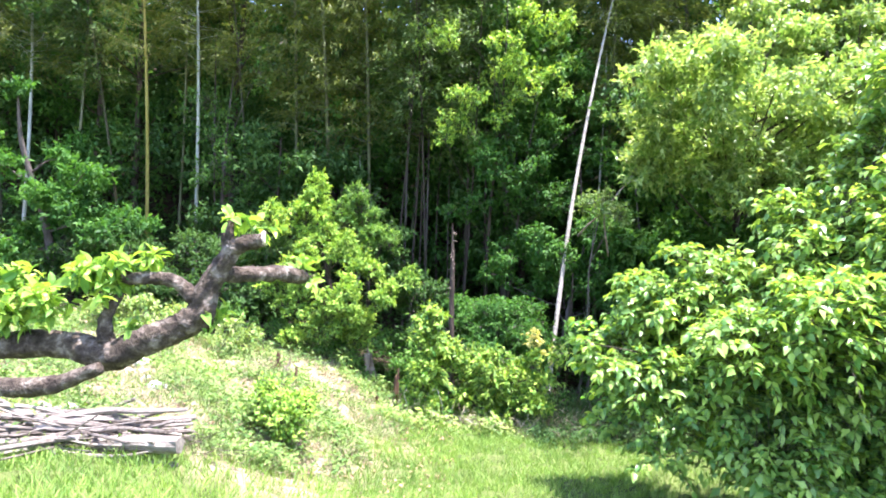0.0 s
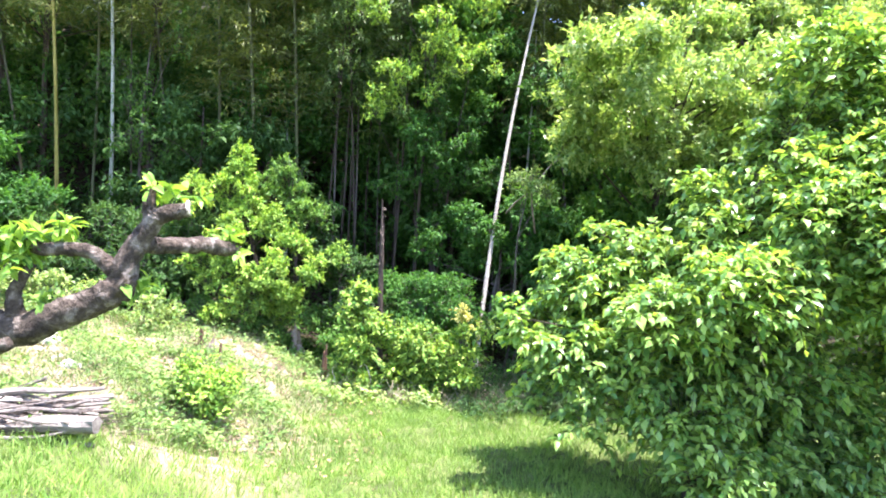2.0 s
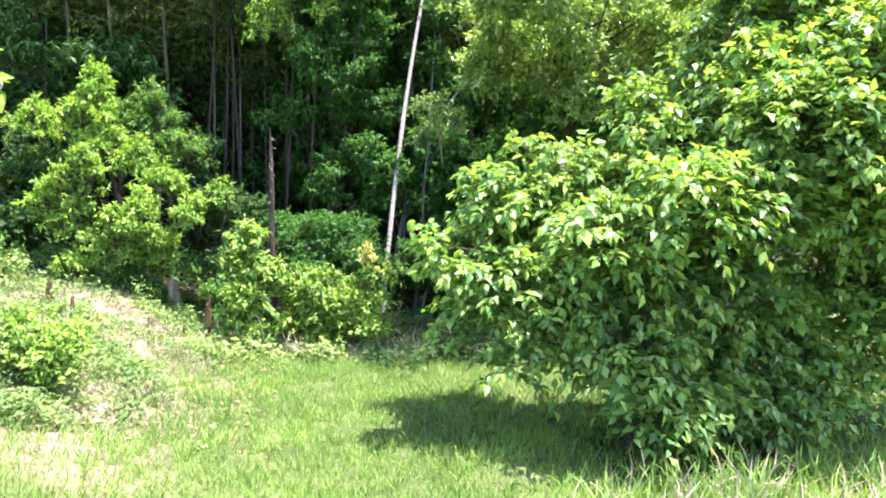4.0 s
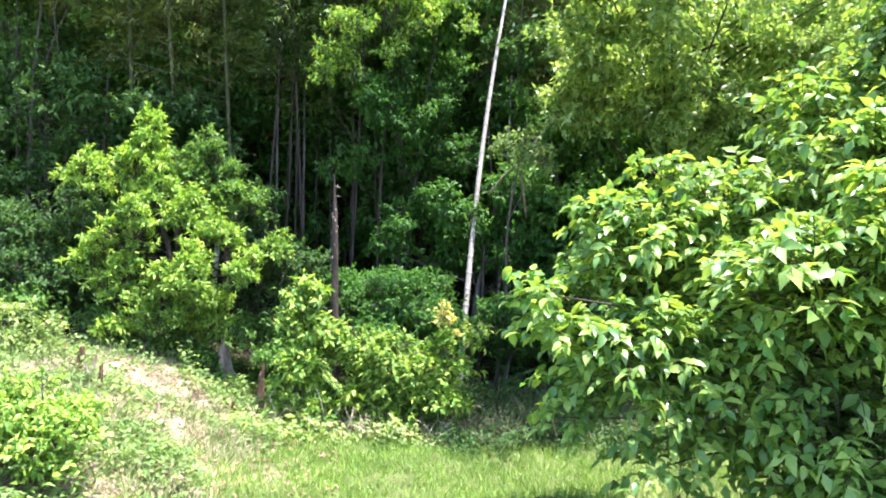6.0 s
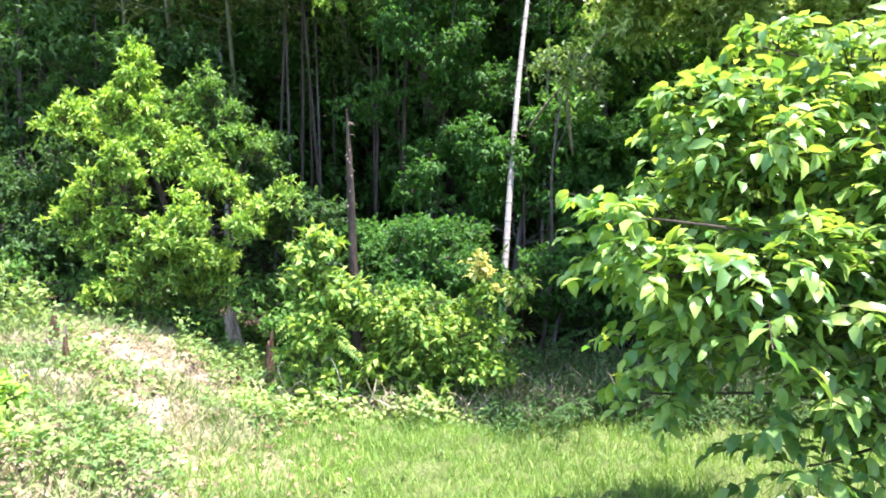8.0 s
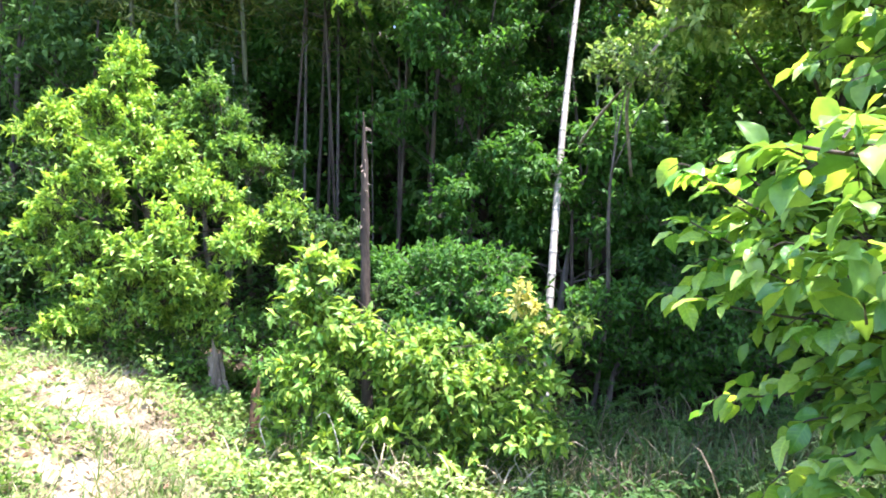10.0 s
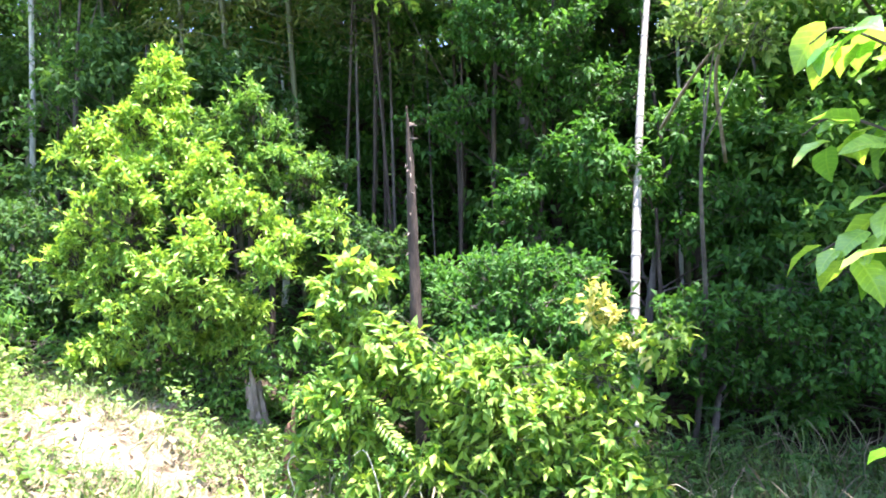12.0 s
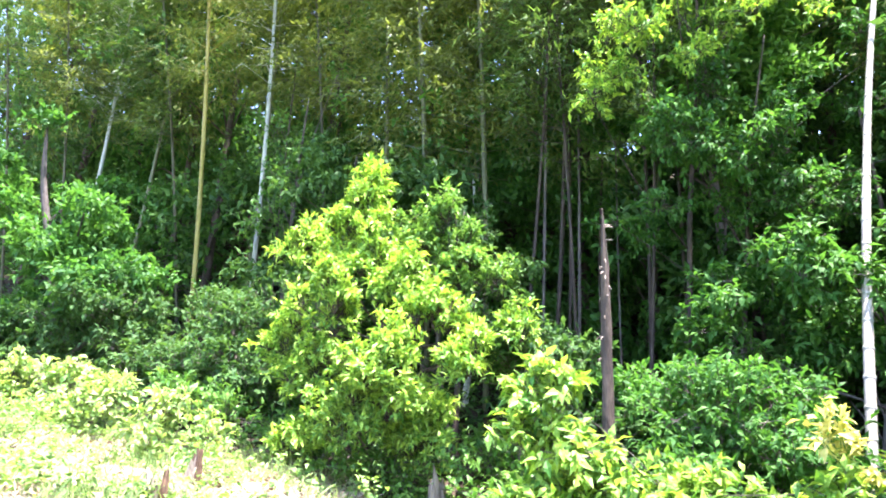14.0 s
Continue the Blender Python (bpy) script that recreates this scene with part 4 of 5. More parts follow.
def hillside():
    """The wooded hillside behind, too far in to tell its trees apart."""
    g = np.random.default_rng(92)
    n = 50000
    x, y = -34 + 66 * g.random(n), 22.5 + 9.5 * g.random(n)
    crown = 3.5 + 3.0 * np.sin(x * 1.1 + 0.7 * y) * np.sin(y * 1.3 - 0.4 * x)
    p = np.stack([x, y, ground_z(x, y) + np.abs(crown) * g.random(n) ** 0.6 + 0.5 * g.random(n)], -1)
    way = unit(g.normal(0, 1, p.shape) * (1, 1, 0.5))
    face = unit(np.array((0, -0.35, 0.9)) + 0.5 * g.normal(0, 1, p.shape))
    ln = 0.42 * (0.6 + 0.8 * g.random(n))
    ob = new("hillside_woods", mesh_of("hillside_woods", *leaves(p, way, face, ln, ln * 0.45, KITE), LEAF_DARK))
    tagged(ob, "dense dark green foliage of the wooded hillside", "woods", kind="stuff")


hillside()


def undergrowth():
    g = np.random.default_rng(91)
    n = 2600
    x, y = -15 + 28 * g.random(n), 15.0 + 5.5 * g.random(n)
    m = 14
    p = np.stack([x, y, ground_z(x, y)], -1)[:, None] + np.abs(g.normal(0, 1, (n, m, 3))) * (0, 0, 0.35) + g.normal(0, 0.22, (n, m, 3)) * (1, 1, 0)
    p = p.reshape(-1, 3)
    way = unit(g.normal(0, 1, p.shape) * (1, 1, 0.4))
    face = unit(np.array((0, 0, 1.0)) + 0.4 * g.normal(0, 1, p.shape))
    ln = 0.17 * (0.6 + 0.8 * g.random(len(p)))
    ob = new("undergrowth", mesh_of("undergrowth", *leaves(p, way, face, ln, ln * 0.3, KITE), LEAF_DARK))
    tagged(ob, "dark green undergrowth on the floor of the wood", "undergrowth", kind="stuff")


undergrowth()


def canopy():
    """Unseen tops of the grove, added high above its floor to keep sun off."""
    g = np.random.default_rng(93)
    n = 12500
    x, y = -17 + 28 * g.random(n), 16.6 + 7.0 * g.random(n)
    k = g.random(n) < 0.35 + 0.9 * clump_of(x, y)
    x, y = x[k], y[k]
    p = np.stack([x, y, 11.6 + 2.6 * g.random(len(x))], -1)
    way = unit(g.normal(0, 1, p.shape) * (1, 1, 0.4) + np.array((0, 0, -0.4)))
    face = unit(np.array((0, 0, 1.0)) + 0.4 * g.normal(0, 1, p.shape))
    ln = 0.36 * (0.6 + 0.8 * g.random(len(p)))
    ob = new("unseen_bamboo_tops", mesh_of("unseen_bamboo_tops", *leaves(p, way, face, ln, ln * 0.3, KITE), LEAF_BAMBOO_GREEN))
    tagged(ob, "unseen green bamboo tops added above the wood to shade it", "bamboo", kind="stuff")


def clump_of(x, y):
    return 0.5 + 0.5 * np.sin(1.7 * x + 0.6 * np.sin(1.1 * y)) * np.sin(1.9 * y + 0.8 * np.sin(0.9 * x))


canopy()

# ---- dead trunk ----
snag = thing("dead_tree", on_ground(0.15, 14.0), "bare dark brown dead trunk broken to a spike", "dead tree")
line = smooth_line([on_ground(0.2, 14.0, -0.1), (0.15, 14.0, 1.5), (0.13, 14.0, 2.8), (0.115, 14.0, 3.45), (0.10, 14.0, 3.82)], 10)
part("trunk", tube(line, [0.07, 0.06, 0.052, 0.041, 0.022, 0.004], 12, 0.11, 5), BARK_BROWN, snag, smooth=True)
g = np.random.default_rng(9)
stubs = []
for k in range(16):
    z = 2.9 + 0.8 * g.random() if k < 11 else 1.6 + 1.2 * g.random()
    a = g.random() * 6.28
    p = np.array((0.12, 14.0, z))
    d = np.array((math.cos(a), math.sin(a), 0.25 * g.normal()))
    stubs.append(tube([p, p + d * 0.05 - (0, 0, 0.005), p + d * (0.06 + 0.05 * g.random()) - (0, 0, 0.03)], [0.011, 0.007, 0.002], 6, 0.1, k))
for geo in stubs:
    part("broken_twig", geo, STUMP_WOOD, snag)

# ---- stump and stakes ----
def broken_post(points, radii, seed, sides=13, jag=1.6):
    """A weathered post: fluted sides, a splintered top with a hollow heart."""
    g = np.random.default_rng(seed)
    line = smooth_line(points, 6)
    v, t = tube(line, radii, sides, 0.10, seed)
    flute = 1 + 0.16 * np.sin(np.arange(sides) * 2.4 + seed) + 0.10 * g.normal(0, 1, sides)
    n = len(line)
    for i in range(n):
        ring = slice(i * sides, (i + 1) * sides)
        v[ring] = line[i] + (v[ring] - line[i]) * flute[:, None]
    up = unit(line[-1] - line[-2])
    spike = jag * radii[-1] * (np.abs(g.normal(0, 0.8, sides)) + 0.7 * np.cos(np.arange(sides) * 2 * np.pi / sides + seed))
    v[(n - 1) * sides:n * sides] += up * spike[:, None]
    v[-1] -= up * radii[-1] * 0.8
    return v, t


def stump(x, y, h, r, mat, label, lean=(0, 0), seed=0):
    b = np.array(on_ground(x, y))
    ob = thing("tree_stump", b, label, "stump")
    t = b + (lean[0], lean[1], h)
    part("stump_body", broken_post([b - (0, 0, 0.15), b + (0, 0, 0.06), b * 0.5 + t * 0.5, t], [r * 1.6, r * 1.25, r, r * 0.95, r * 0.85], seed, 17), mat, ob)
    for k in range(4):
        a = 1.6 * k + seed
        d = np.array((math.cos(a), math.sin(a), 0))
        part("root", tube(smooth_line([b + d * r * 0.6 + (0, 0, 0.10), b + d * r * 1.5 + (0, 0, 0.02), b + d * r * 2.4 - (0, 0, 0.06)], 4), [r * 0.45, r * 0.3, r * 0.12], 7, 0.1, k), mat, ob)


def stake(x, y, h, r, mat, label, lean=(0, 0), seed=0):
    b = np.array(on_ground(x, y))
    ob = thing("wooden_stake", b, label, "stake")
    t = b + (lean[0], lean[1], h)
    part("post", broken_post([b - (0, 0, 0.15), b * 0.5 + t * 0.5 + (0.012, 0, 0), t], [r * 1.05, r, r * 0.9, r * 0.7], seed), mat, ob)
    return ob


stump(-1.49, 14.2, 0.4, 0.095, STUMP_WOOD, "pale grey weathered tree stump under the young tree", (-0.06, 0), 3)
stump(-2.62, 11.75, 0.17, 0.06, STUMP_WOOD, "bleached pale split stump on the bank", (0.02, 0), 8)
stake(-0.88, 13.2, 0.60, 0.055, ROT_WOOD, "rotten red-brown wooden stake with a broken top", (0.03, 0), 1)
stake(-2.9, 12.2, 0.28, 0.045, ROT_WOOD, "brown rotten stake among leaves", (0.02, 0), 2)
stake(-2.32, 11.22, 0.24, 0.026, ROT_WOOD, "thin brown split stake on the bank", (0.03, 0), 3)
stake(-2.42, 11.25, 0.18, 0.04, STUMP_WOOD, "pale grey stake on the bank", (-0.02, 0), 4)
stake(-1.18, 13.0, 0.16, 0.035, ROT_WOOD, "low brown rotten stub", (0, 0), 5)
for k, (x, y, h, hook) in enumerate([(-0.62, 12.55, 0.55, 0.06), (0.02, 12.5, 0.62, -0.16), (1.62, 12.5, 0.4, 0.2)]):
    b = np.array(on_ground(x, y))
    ob = thing("dry_stem", b, "thin pale dry stem bent over below the shrub", "stem", "dry stems")
    part("stalk", tube(smooth_line([b - (0, 0, 0.05), b + (0.05, 0, h * 0.4), b + (-0.02, 0, h * 0.85), b + (hook * 0.5, 0, h), b + (hook, 0, h * 0.93)], 5), [0.007, 0.005, 0.002], 6, 0.1, k), CUT_WOOD, ob, smooth=True)

# ---- lopped tree beside the start ----
lopped = thing("lopped_tree", on_ground(-3.6, 3.9), "old lopped tree with thick grey lichened limbs", "tree")
b = np.array(on_ground(-3.6, 3.9))
part("trunk", tube(smooth_line([b - (0, 0, 0.2), b + (0.05, 0, 0.5), b + (0.12, -0.05, 0.9), (-3.3, 3.75, 2.3), (-3.35, 3.75, 2.7)], 8), [0.24, 0.2, 0.17, 0.15, 0.12], 16, 0.05, 1), BARK_LIMB, lopped, smooth=True)
LY = 3.55
limbs = [
    ([(-3.32, 3.75, 2.15), (-2.6, 3.65, 2.33), (-1.95, 3.58, 2.37), (-1.62, LY, 2.39), (-1.36, LY, 2.40), (-1.17, LY, 2.36), (-1.0, LY, 2.43), (-0.85, LY, 2.5), (-0.76, LY, 2.56), (-0.73, LY, 2.68), (-0.66, LY, 2.80), (-0.62, LY, 2.88)], [0.12, 0.085, 0.068, 0.062, 0.06, 0.068, 0.068, 0.062, 0.064, 0.05, 0.042, 0.036]),
    ([(-0.66, LY, 2.80), (-0.62, LY, 2.86), (-0.56, LY, 2.885), (-0.49, LY, 2.90)], [0.04, 0.038, 0.034, 0.03]),
    ([(-0.64, LY, 2.86), (-0.645, LY, 2.93), (-0.64, LY, 2.985)], [0.026, 0.017, 0.014]),
    ([(-0.655, LY, 2.84), (-0.67, LY, 2.89), (-0.672, LY, 2.925)], [0.02, 0.014, 0.011]),
    ([(-0.70, LY, 2.74), (-0.60, 3.75, 2.74), (-0.53, 3.95, 2.75), (-0.48, 4.1, 2.735), (-0.44, 4.25, 2.72)], [0.042, 0.036, 0.04, 0.04, 0.028]),
    ([(-0.78, LY, 2.62), (-0.88, LY, 2.70), (-0.99, LY, 2.71), (-1.10, LY, 2.71), (-1.14, LY, 2.78)], [0.036, 0.029, 0.028, 0.028, 0.02]),
    ([(-1.18, LY, 2.42), (-1.19, LY, 2.52), (-1.15, LY, 2.60), (-1.12, LY, 2.64)], [0.04, 0.028, 0.022, 0.015]),
    ([(-3.3, 3.7, 1.95), (-2.4, 3.4, 2.12), (-1.75, 3.35, 2.24), (-1.45, 3.3, 2.25), (-1.25, 3.3, 2.27), (-1.06, 3.3, 2.345)], [0.08, 0.055, 0.045, 0.04, 0.038, 0.026]),
]
for k, (pts, rad) in enumerate(limbs):
    part("limb", tube(smooth_line(pts, 9), rad, 16, 0.13, 30 + k), BARK_LIMB, lopped, smooth=True)
for end, d, r in (((-0.488, LY, 2.906), (1, 0, 0.1), 0.034), ((-0.436, 4.262, 2.718), (0.4, 0.9, -0.1), 0.03)):
    e, d = np.array(end), unit(np.array(d, float))
    part("cut_face", tube([e - d * 0.004, e + d * 0.006], [r, r * 0.92], 14, 0.03), CUT_WOOD, lopped, "pale sawn end of a limb")
for lob in ([(-1.80, 3.5, 2.57, 0.13), (-1.62, 3.5, 2.60, 0.12), (-1.47, 3.5, 2.55, 0.09), (-1.98, 3.5, 2.55, 0.13)], [(-1.24, LY, 2.70, 0.08), (-1.14, LY, 2.71, 0.07), (-1.03, LY, 2.77, 0.05), (-1.2, LY, 2.62, 0.05)],
            [(-0.61, LY, 2.96, 0.03), (-0.53, LY, 2.95, 0.035)], [(-0.45, 4.15, 2.77, 0.035), (-0.42, 4.2, 2.69, 0.03)], [(-0.70, LY, 2.52, 0.045)], [(-1.02, LY, 2.46, 0.04)]):
    geo, tw = sprays(lob, 270, 6, 0.06, 0.068, 0.5, template=OVATE, g=np.random.default_rng(5), lift=0.5)
    part("leaf_shoot", geo, LEAF_YOUNG, lopped, "fresh bright green leaf shoots", kind="stuff")
    part("shoot_stem", tw, LEAF_MID, lopped, kind="stuff")

# ---- stones on the bank ----


def stone(x, y, size, seed):
    """A half-buried rounded stone with an uneven surface."""
    g = np.random.default_rng(seed)
    bm = bmesh.new()
    bmesh.ops.create_icosphere(bm, subdivisions=3, radius=1.0)
    v = np.array([p.co[:] for p in bm.verts])
    t = np.array([[p.index for p in f.verts] for f in bm.faces])
    bm.free()
    swell = 1 + sum(0.12 / (k + 1) * np.sin(v @ g.normal(0, 1.6 + 1.4 * k, 3) + g.random() * 6) for k in range(5))
    v = v * swell[:, None] * np.array((1.0, 0.8, 0.55)) * size
    b = np.array(on_ground(x, y, 0.12 * size))
    ob = tagged(new("stone", mesh_of("stone", v, t, STONE, True)), "pale weathered stone half sunk in the grassy bank", "stone", "stones on the bank")
    ob.location = b
    ob.rotation_euler[2] = 6.28 * g.random()


for k, (x, y, size) in enumerate([(-4.7, 10.9, 0.17), (-3.8, 9.6, 0.16), (-4.15, 8.1, 0.15), (-3.55, 11.0, 0.10), (-4.1, 9.9, 0.09), (-4.9, 11.3, 0.12)]):
    stone(x, y, size, 300 + k)

# ---- brush pile ----
pile = thing("brush_pile", on_ground(-3.3, 7.2), "heap of dry grey cut branches on the grass", "brush pile")
g = np.random.default_rng(3)
for k in range(95):
    length = 0.8 + 1.3 * g.random()
    cx, cy, h = -3.4 + 0.55 * g.normal(), 7.15 + 0.15 * g.normal(), 0.3 * g.random()
    cx = min(max(cx, -4.6), -2.35 - length / 2)
    a = 0.36 * g.normal() + (0.8 * g.normal() if k % 4 == 0 else 0)
    d = np.array((math.cos(a), math.sin(a), 0.11 * g.normal())) * length / 2
    c = np.array((cx, cy, float(ground_z(cx, cy)) + 0.05 + h * math.exp(-((cy - 7.15) / 0.35) ** 2)))
    r = 0.007 + 0.033 * g.random() ** 1.9
    part("stick", tube(smooth_line([c - d, c - d * 0.3 + g.normal(0, 0.065, 3) * (1, 1, 0.6), c + d * 0.35 + g.normal(0, 0.065, 3) * (1, 1, 0.6), c + d], 3), [r, r * 0.9, r * 0.55], 6, 0.08, k), DEAD_WOOD, pile)
# thin dark twigs standing in for the shade between the sticks
g = np.random.default_rng(4)
n = 700
s0 = np.stack([-3.45 + 0.55 * g.normal(0, 1, n), 7.2 + 0.18 * g.normal(0, 1, n), np.zeros(n)], -1)
s0[:, 2] = ground_z(s0[:, 0], s0[:, 1]) + 0.22 * g.random(n)
part("shade_brushwood", rods(s0, s0 + g.normal(0, 1, (n, 3)) * (0.3, 0.12, 0.07), 0.004, 0.002), BARK_BROWN, pile, kind="stuff")
for p0, p1, r in (((-3.15, 6.95, 1.0), (-2.25, 6.85, 1.06), 0.085), ((-3.3, 6.95, 0.84), (-2.3, 6.9, 0.84), 0.045), ((-2.9, 6.9, 0.80), (-2.35, 6.85, 0.80), 0.03)):
    part("log", tube(smooth_line([p0, (np.array(p0) + p1) / 2 + (0, 0, 0.02), p1], 5), [r * 0.8, r, r * 0.9], 10, 0.1, 3), DEAD_WOOD, pile)

# ---- persimmon tree ----
pers = thing("persimmon_tree", on_ground(3.95, 8.0), "persimmon tree with large glossy green drooping leaves", "tree")
b = np.array(on_ground(3.95, 8.0))
line = smooth_line([b - (0, 0, 0.2), b + (0.02, 0, 0.6), b + (0.12, 0.05, 1.4), (4.3, 8.1, 2.6), (4.7, 8.1, 3.8)], 8)
part("trunk", tube(line, [0.12, 0.1, 0.085, 0.06, 0.02], 12, 0.06, 2), BARK_BROWN, pers, smooth=True)
lobes = [(1.82, 8.25, 2.05, 0.10), (2.02, 8.35, 1.75, 0.2), (2.51, 8.80, 2.70, 0.24), (3.08, 9.00, 3.1, 0.16), (2.83, 8.70, 2.39, 0.45), (3.60, 8.80, 2.69, 0.50), (4.40, 8.80, 3.6, 0.3),
         (5.07, 8.50, 3.85, 0.36), (5.20, 8.20, 4.39, 0.42), (3.56, 8.00, 1.87, 0.65), (4.58, 8.20, 2.94, 0.66), (4.97, 7.60, 2.63, 0.70), (5.14, 7.60, 3.64, 0.60), (2.61, 8.30, 1.56, 0.50), (2.15, 8.60, 1.07, 0.15),
         (2.65, 8.00, 0.85, 0.18), (3.18, 8.10, 1.31, 0.60), (4.04, 7.90, 1.80, 0.75), (4.05, 7.60, 1.0, 0.5), (4.77, 7.20, 1.45, 0.68), (5.75, 7.80, 4.40, 0.45), (5.4, 7.3, 1.0, 0.45), (5.6, 7.4, 2.4, 0.7), (6.3, 7.8, 3.6, 0.8), (6.5, 7.6, 2.4, 0.8), (6.3, 7.3, 1.2, 0.8), (6.2, 8.0, 4.8, 0.75), (7.3, 7.8, 3.0, 0.8), (7.1, 7.6, 1.6, 0.8), (7.2, 8.0, 4.4, 0.8), (5.5, 8.0, 5.2, 0.5), (3.65, 7.9, 0.8, 0.36), (4.5, 7.3, 0.75, 0.48), (5.2, 7.2, 0.6, 0.5), (4.1, 7.3, 0.65, 0.36), (5.9, 7.0, 0.55, 0.5), (4.65, 7.0, 0.42, 0.34), (5.2, 6.9, 0.35, 0.4), (5.0, 7.9, 0.6, 0.45), (2.75, 9.2, 2.1, 0.32), (2.75, 9.15, 1.6, 0.3), (3.1, 9.3, 1.9, 0.4), (3.55, 7.4, 1.05, 0.4), (3.75, 7.1, 0.6, 0.35), (4.3, 6.9, 0.5, 0.35), (2.28, 9.2, 1.95, 0.2), (2.45, 9.2, 1.68, 0.22), (5.0, 7.0, 3.2, 0.6), (5.6, 6.9, 2.7, 0.65), (5.8, 7.0, 3.8, 0.6), (6.5, 6.9, 3.0, 0.7), (4.5, 7.2, 2.5, 0.5), (3.9, 7.0, 2.45, 0.5), (3.3, 7.3, 2.1, 0.42), (2.5, 9.0, 1.3, 0.2)]
lobes = [(x, y + 0.55, z, r) if z < 1.6 and x > 3.9 else (x, y, z, r) for x, y, z, r in lobes]
limbs = []
for k, (x, y, z, r) in enumerate(lobes):
    c = np.array((x, y, z))
    s = line[np.argmin(np.abs(line[:, 2] - max(0.7, z * 0.62)))]
    limbs.append(tube(smooth_line([s, s * 0.45 + c * 0.55 + (0, 0, 0.15), c, c + unit(c - s) * r * 0.15], 5), [0.016, 0.007, 0.003], 7, 0.05, k))
path_lobes = [l for l in lobes if l[0] < 2.6 and l[1] > 8.2]
near_lobes, far_lobes = [l for l in lobes if l[0] < 3.3 and l not in path_lobes], [l for l in lobes if l[0] >= 3.3]
geo, tw = shoots(near_lobes, 58, 9, 0.34, 0.115, 0.5, OVATE, np.random.default_rng(21), 0.7)
far_geo, far_tw = shoots(far_lobes, 60, 9, 0.40, 0.125, 0.52, SIMPLE, np.random.default_rng(22), 0.8)
path_geo, path_tw = shoots(path_lobes, 70, 8, 0.15, 0.105, 0.56, BROAD, np.random.default_rng(23), 0.6)
geo, tw = join([geo, far_geo, path_geo]), join([tw, far_tw, path_tw])
for geo_limb in limbs:
    part("limb", geo_limb, BARK_BROWN, pers, smooth=True)
part("twigwork", tw, BARK_BROWN, pers, kind="stuff")
part("crown", geo, LEAF_PERSIMMON, pers, kind="stuff", smooth=True)
# leaves on the sprays nearest to the path
blades = [mesh_of("leaf", BROAD[0] * np.array((1, w, 1)) + np.array((0, 0, 0.0)), BROAD[1], LEAF_PERSIMMON_ONE, True) for w in (0.52, 0.6, 0.66)]
near = [(1.88, 9.30, 2.22), (2.05, 9.30, 2.24), (1.85, 9.30, 2.00), (1.84, 9.30, 1.70), (1.97, 9.30, 1.83), (2.03, 9.05, 1.78), (2.08, 8.90, 1.86), (2.12, 8.85, 1.62),
        (2.14, 9.60, 1.24), (2.37, 9.60, 1.31), (2.42, 9.40, 1.41), (2.0, 8.85, 1.10), (2.2, 9.05, 1.23), (2.08, 9.3, 2.05), (2.2, 9.25, 1.95), (2.3, 9.3, 2.2), (2.25, 9.3, 1.75), (2.35, 9.2, 1.6), (2.45, 9.3, 2.0), (2.3, 9.1, 2.3)]
g = np.random.default_rng(33)
twigs = []
hub = np.array((2.75, 8.7, 1.7))
for c in near:
    c = np.array(c)
    d = unit(c - hub + (0, 0, 0.35))
    start = c - d * 0.22 + (0, 0, 0.02)
    twigs.append(tube(smooth_line([hub * 0.6 + c * 0.4 + (0, 0, -0.12), start, c + (0, 0, 0.02), c + d * 0.10 - (0, 0, 0.06)], 5), [0.007, 0.004, 0.002], 6))
    for j in range(14):
        u = j / 13
        at = start + d * 0.27 * u + np.array((0, 0, 0.06 * u - 0.12 * u * u)) + 0.02 * g.normal(0, 1, 3)
        tang = unit(d + np.array((0, 0, 0.15 - 0.8 * u)))
        side = unit(np.cross(tang, (0, 0, 1.0))) * (1 if j % 2 else -1)
        way = unit(0.5 * tang + side * (0.85 - 0.4 * u) + np.array((0, 0, -0.38)) + 0.38 * g.normal(0, 1, 3))
        face = unit(np.array((0, -0.05, 0.9)) + 0.45 * side + 0.3 * tang + 0.25 * g.normal(0, 1, 3))
        y = unit(np.cross(face, way))
        z = np.cross(way, y)
        m = Matrix(((way[0], y[0], z[0], 0), (way[1], y[1], z[1], 0), (way[2], y[2], z[2], 0), (0, 0, 0, 1)))
        size = 0.09 + 0.055 * g.random()
        leaf = new("leaf", blades[j % 3])
        leaf.parent = pers
        leaf.matrix_basis = Matrix.Translation(Vector(at) - pers.location) @ m @ Matrix.Scale(size, 4)
for geo in twigs:
    part("twig", geo, BARK_BROWN, pers)

# ---- grass and weeds ----


def blades_on(name, label, area, count, height, slim, mat, keep=None, bend=0.5, seed=1, template=BLADE):
    g = np.random.default_rng(seed)
    x = area[0] + (area[1] - area[0]) * g.random(count)
    y = area[2] + (area[3] - area[2]) * g.random(count)
    if keep is not None:
        k = keep(x, y, g.random(count))
        x, y = x[k], y[k]
    n = len(x)
    p = np.stack([x, y, ground_z(x, y) - 0.02], -1)
    way = unit(np.stack([bend * g.normal(0, 1, n), bend * g.normal(0, 1, n), np.ones(n)], -1))
    face = unit(g.normal(0, 1, (n, 3)) * (1, 1, 0.2))
    h = height * (0.5 + g.random(n))
    ob = new(name, mesh_of(name, *leaves(p, way, face, h, h * slim, template), mat))
    return tagged(ob, label, "grass", kind="stuff")


def clumpy(x, y, scale, seed):
    return 0.5 + 0.25 * (np.sin(x * scale + seed) * np.sin(y * scale * 1.3 + 2 * seed) + np.sin(x * scale * 2.3 + y * scale * 1.7 + seed) + np.sin(y * scale * 3.1 - x * scale * 1.1))


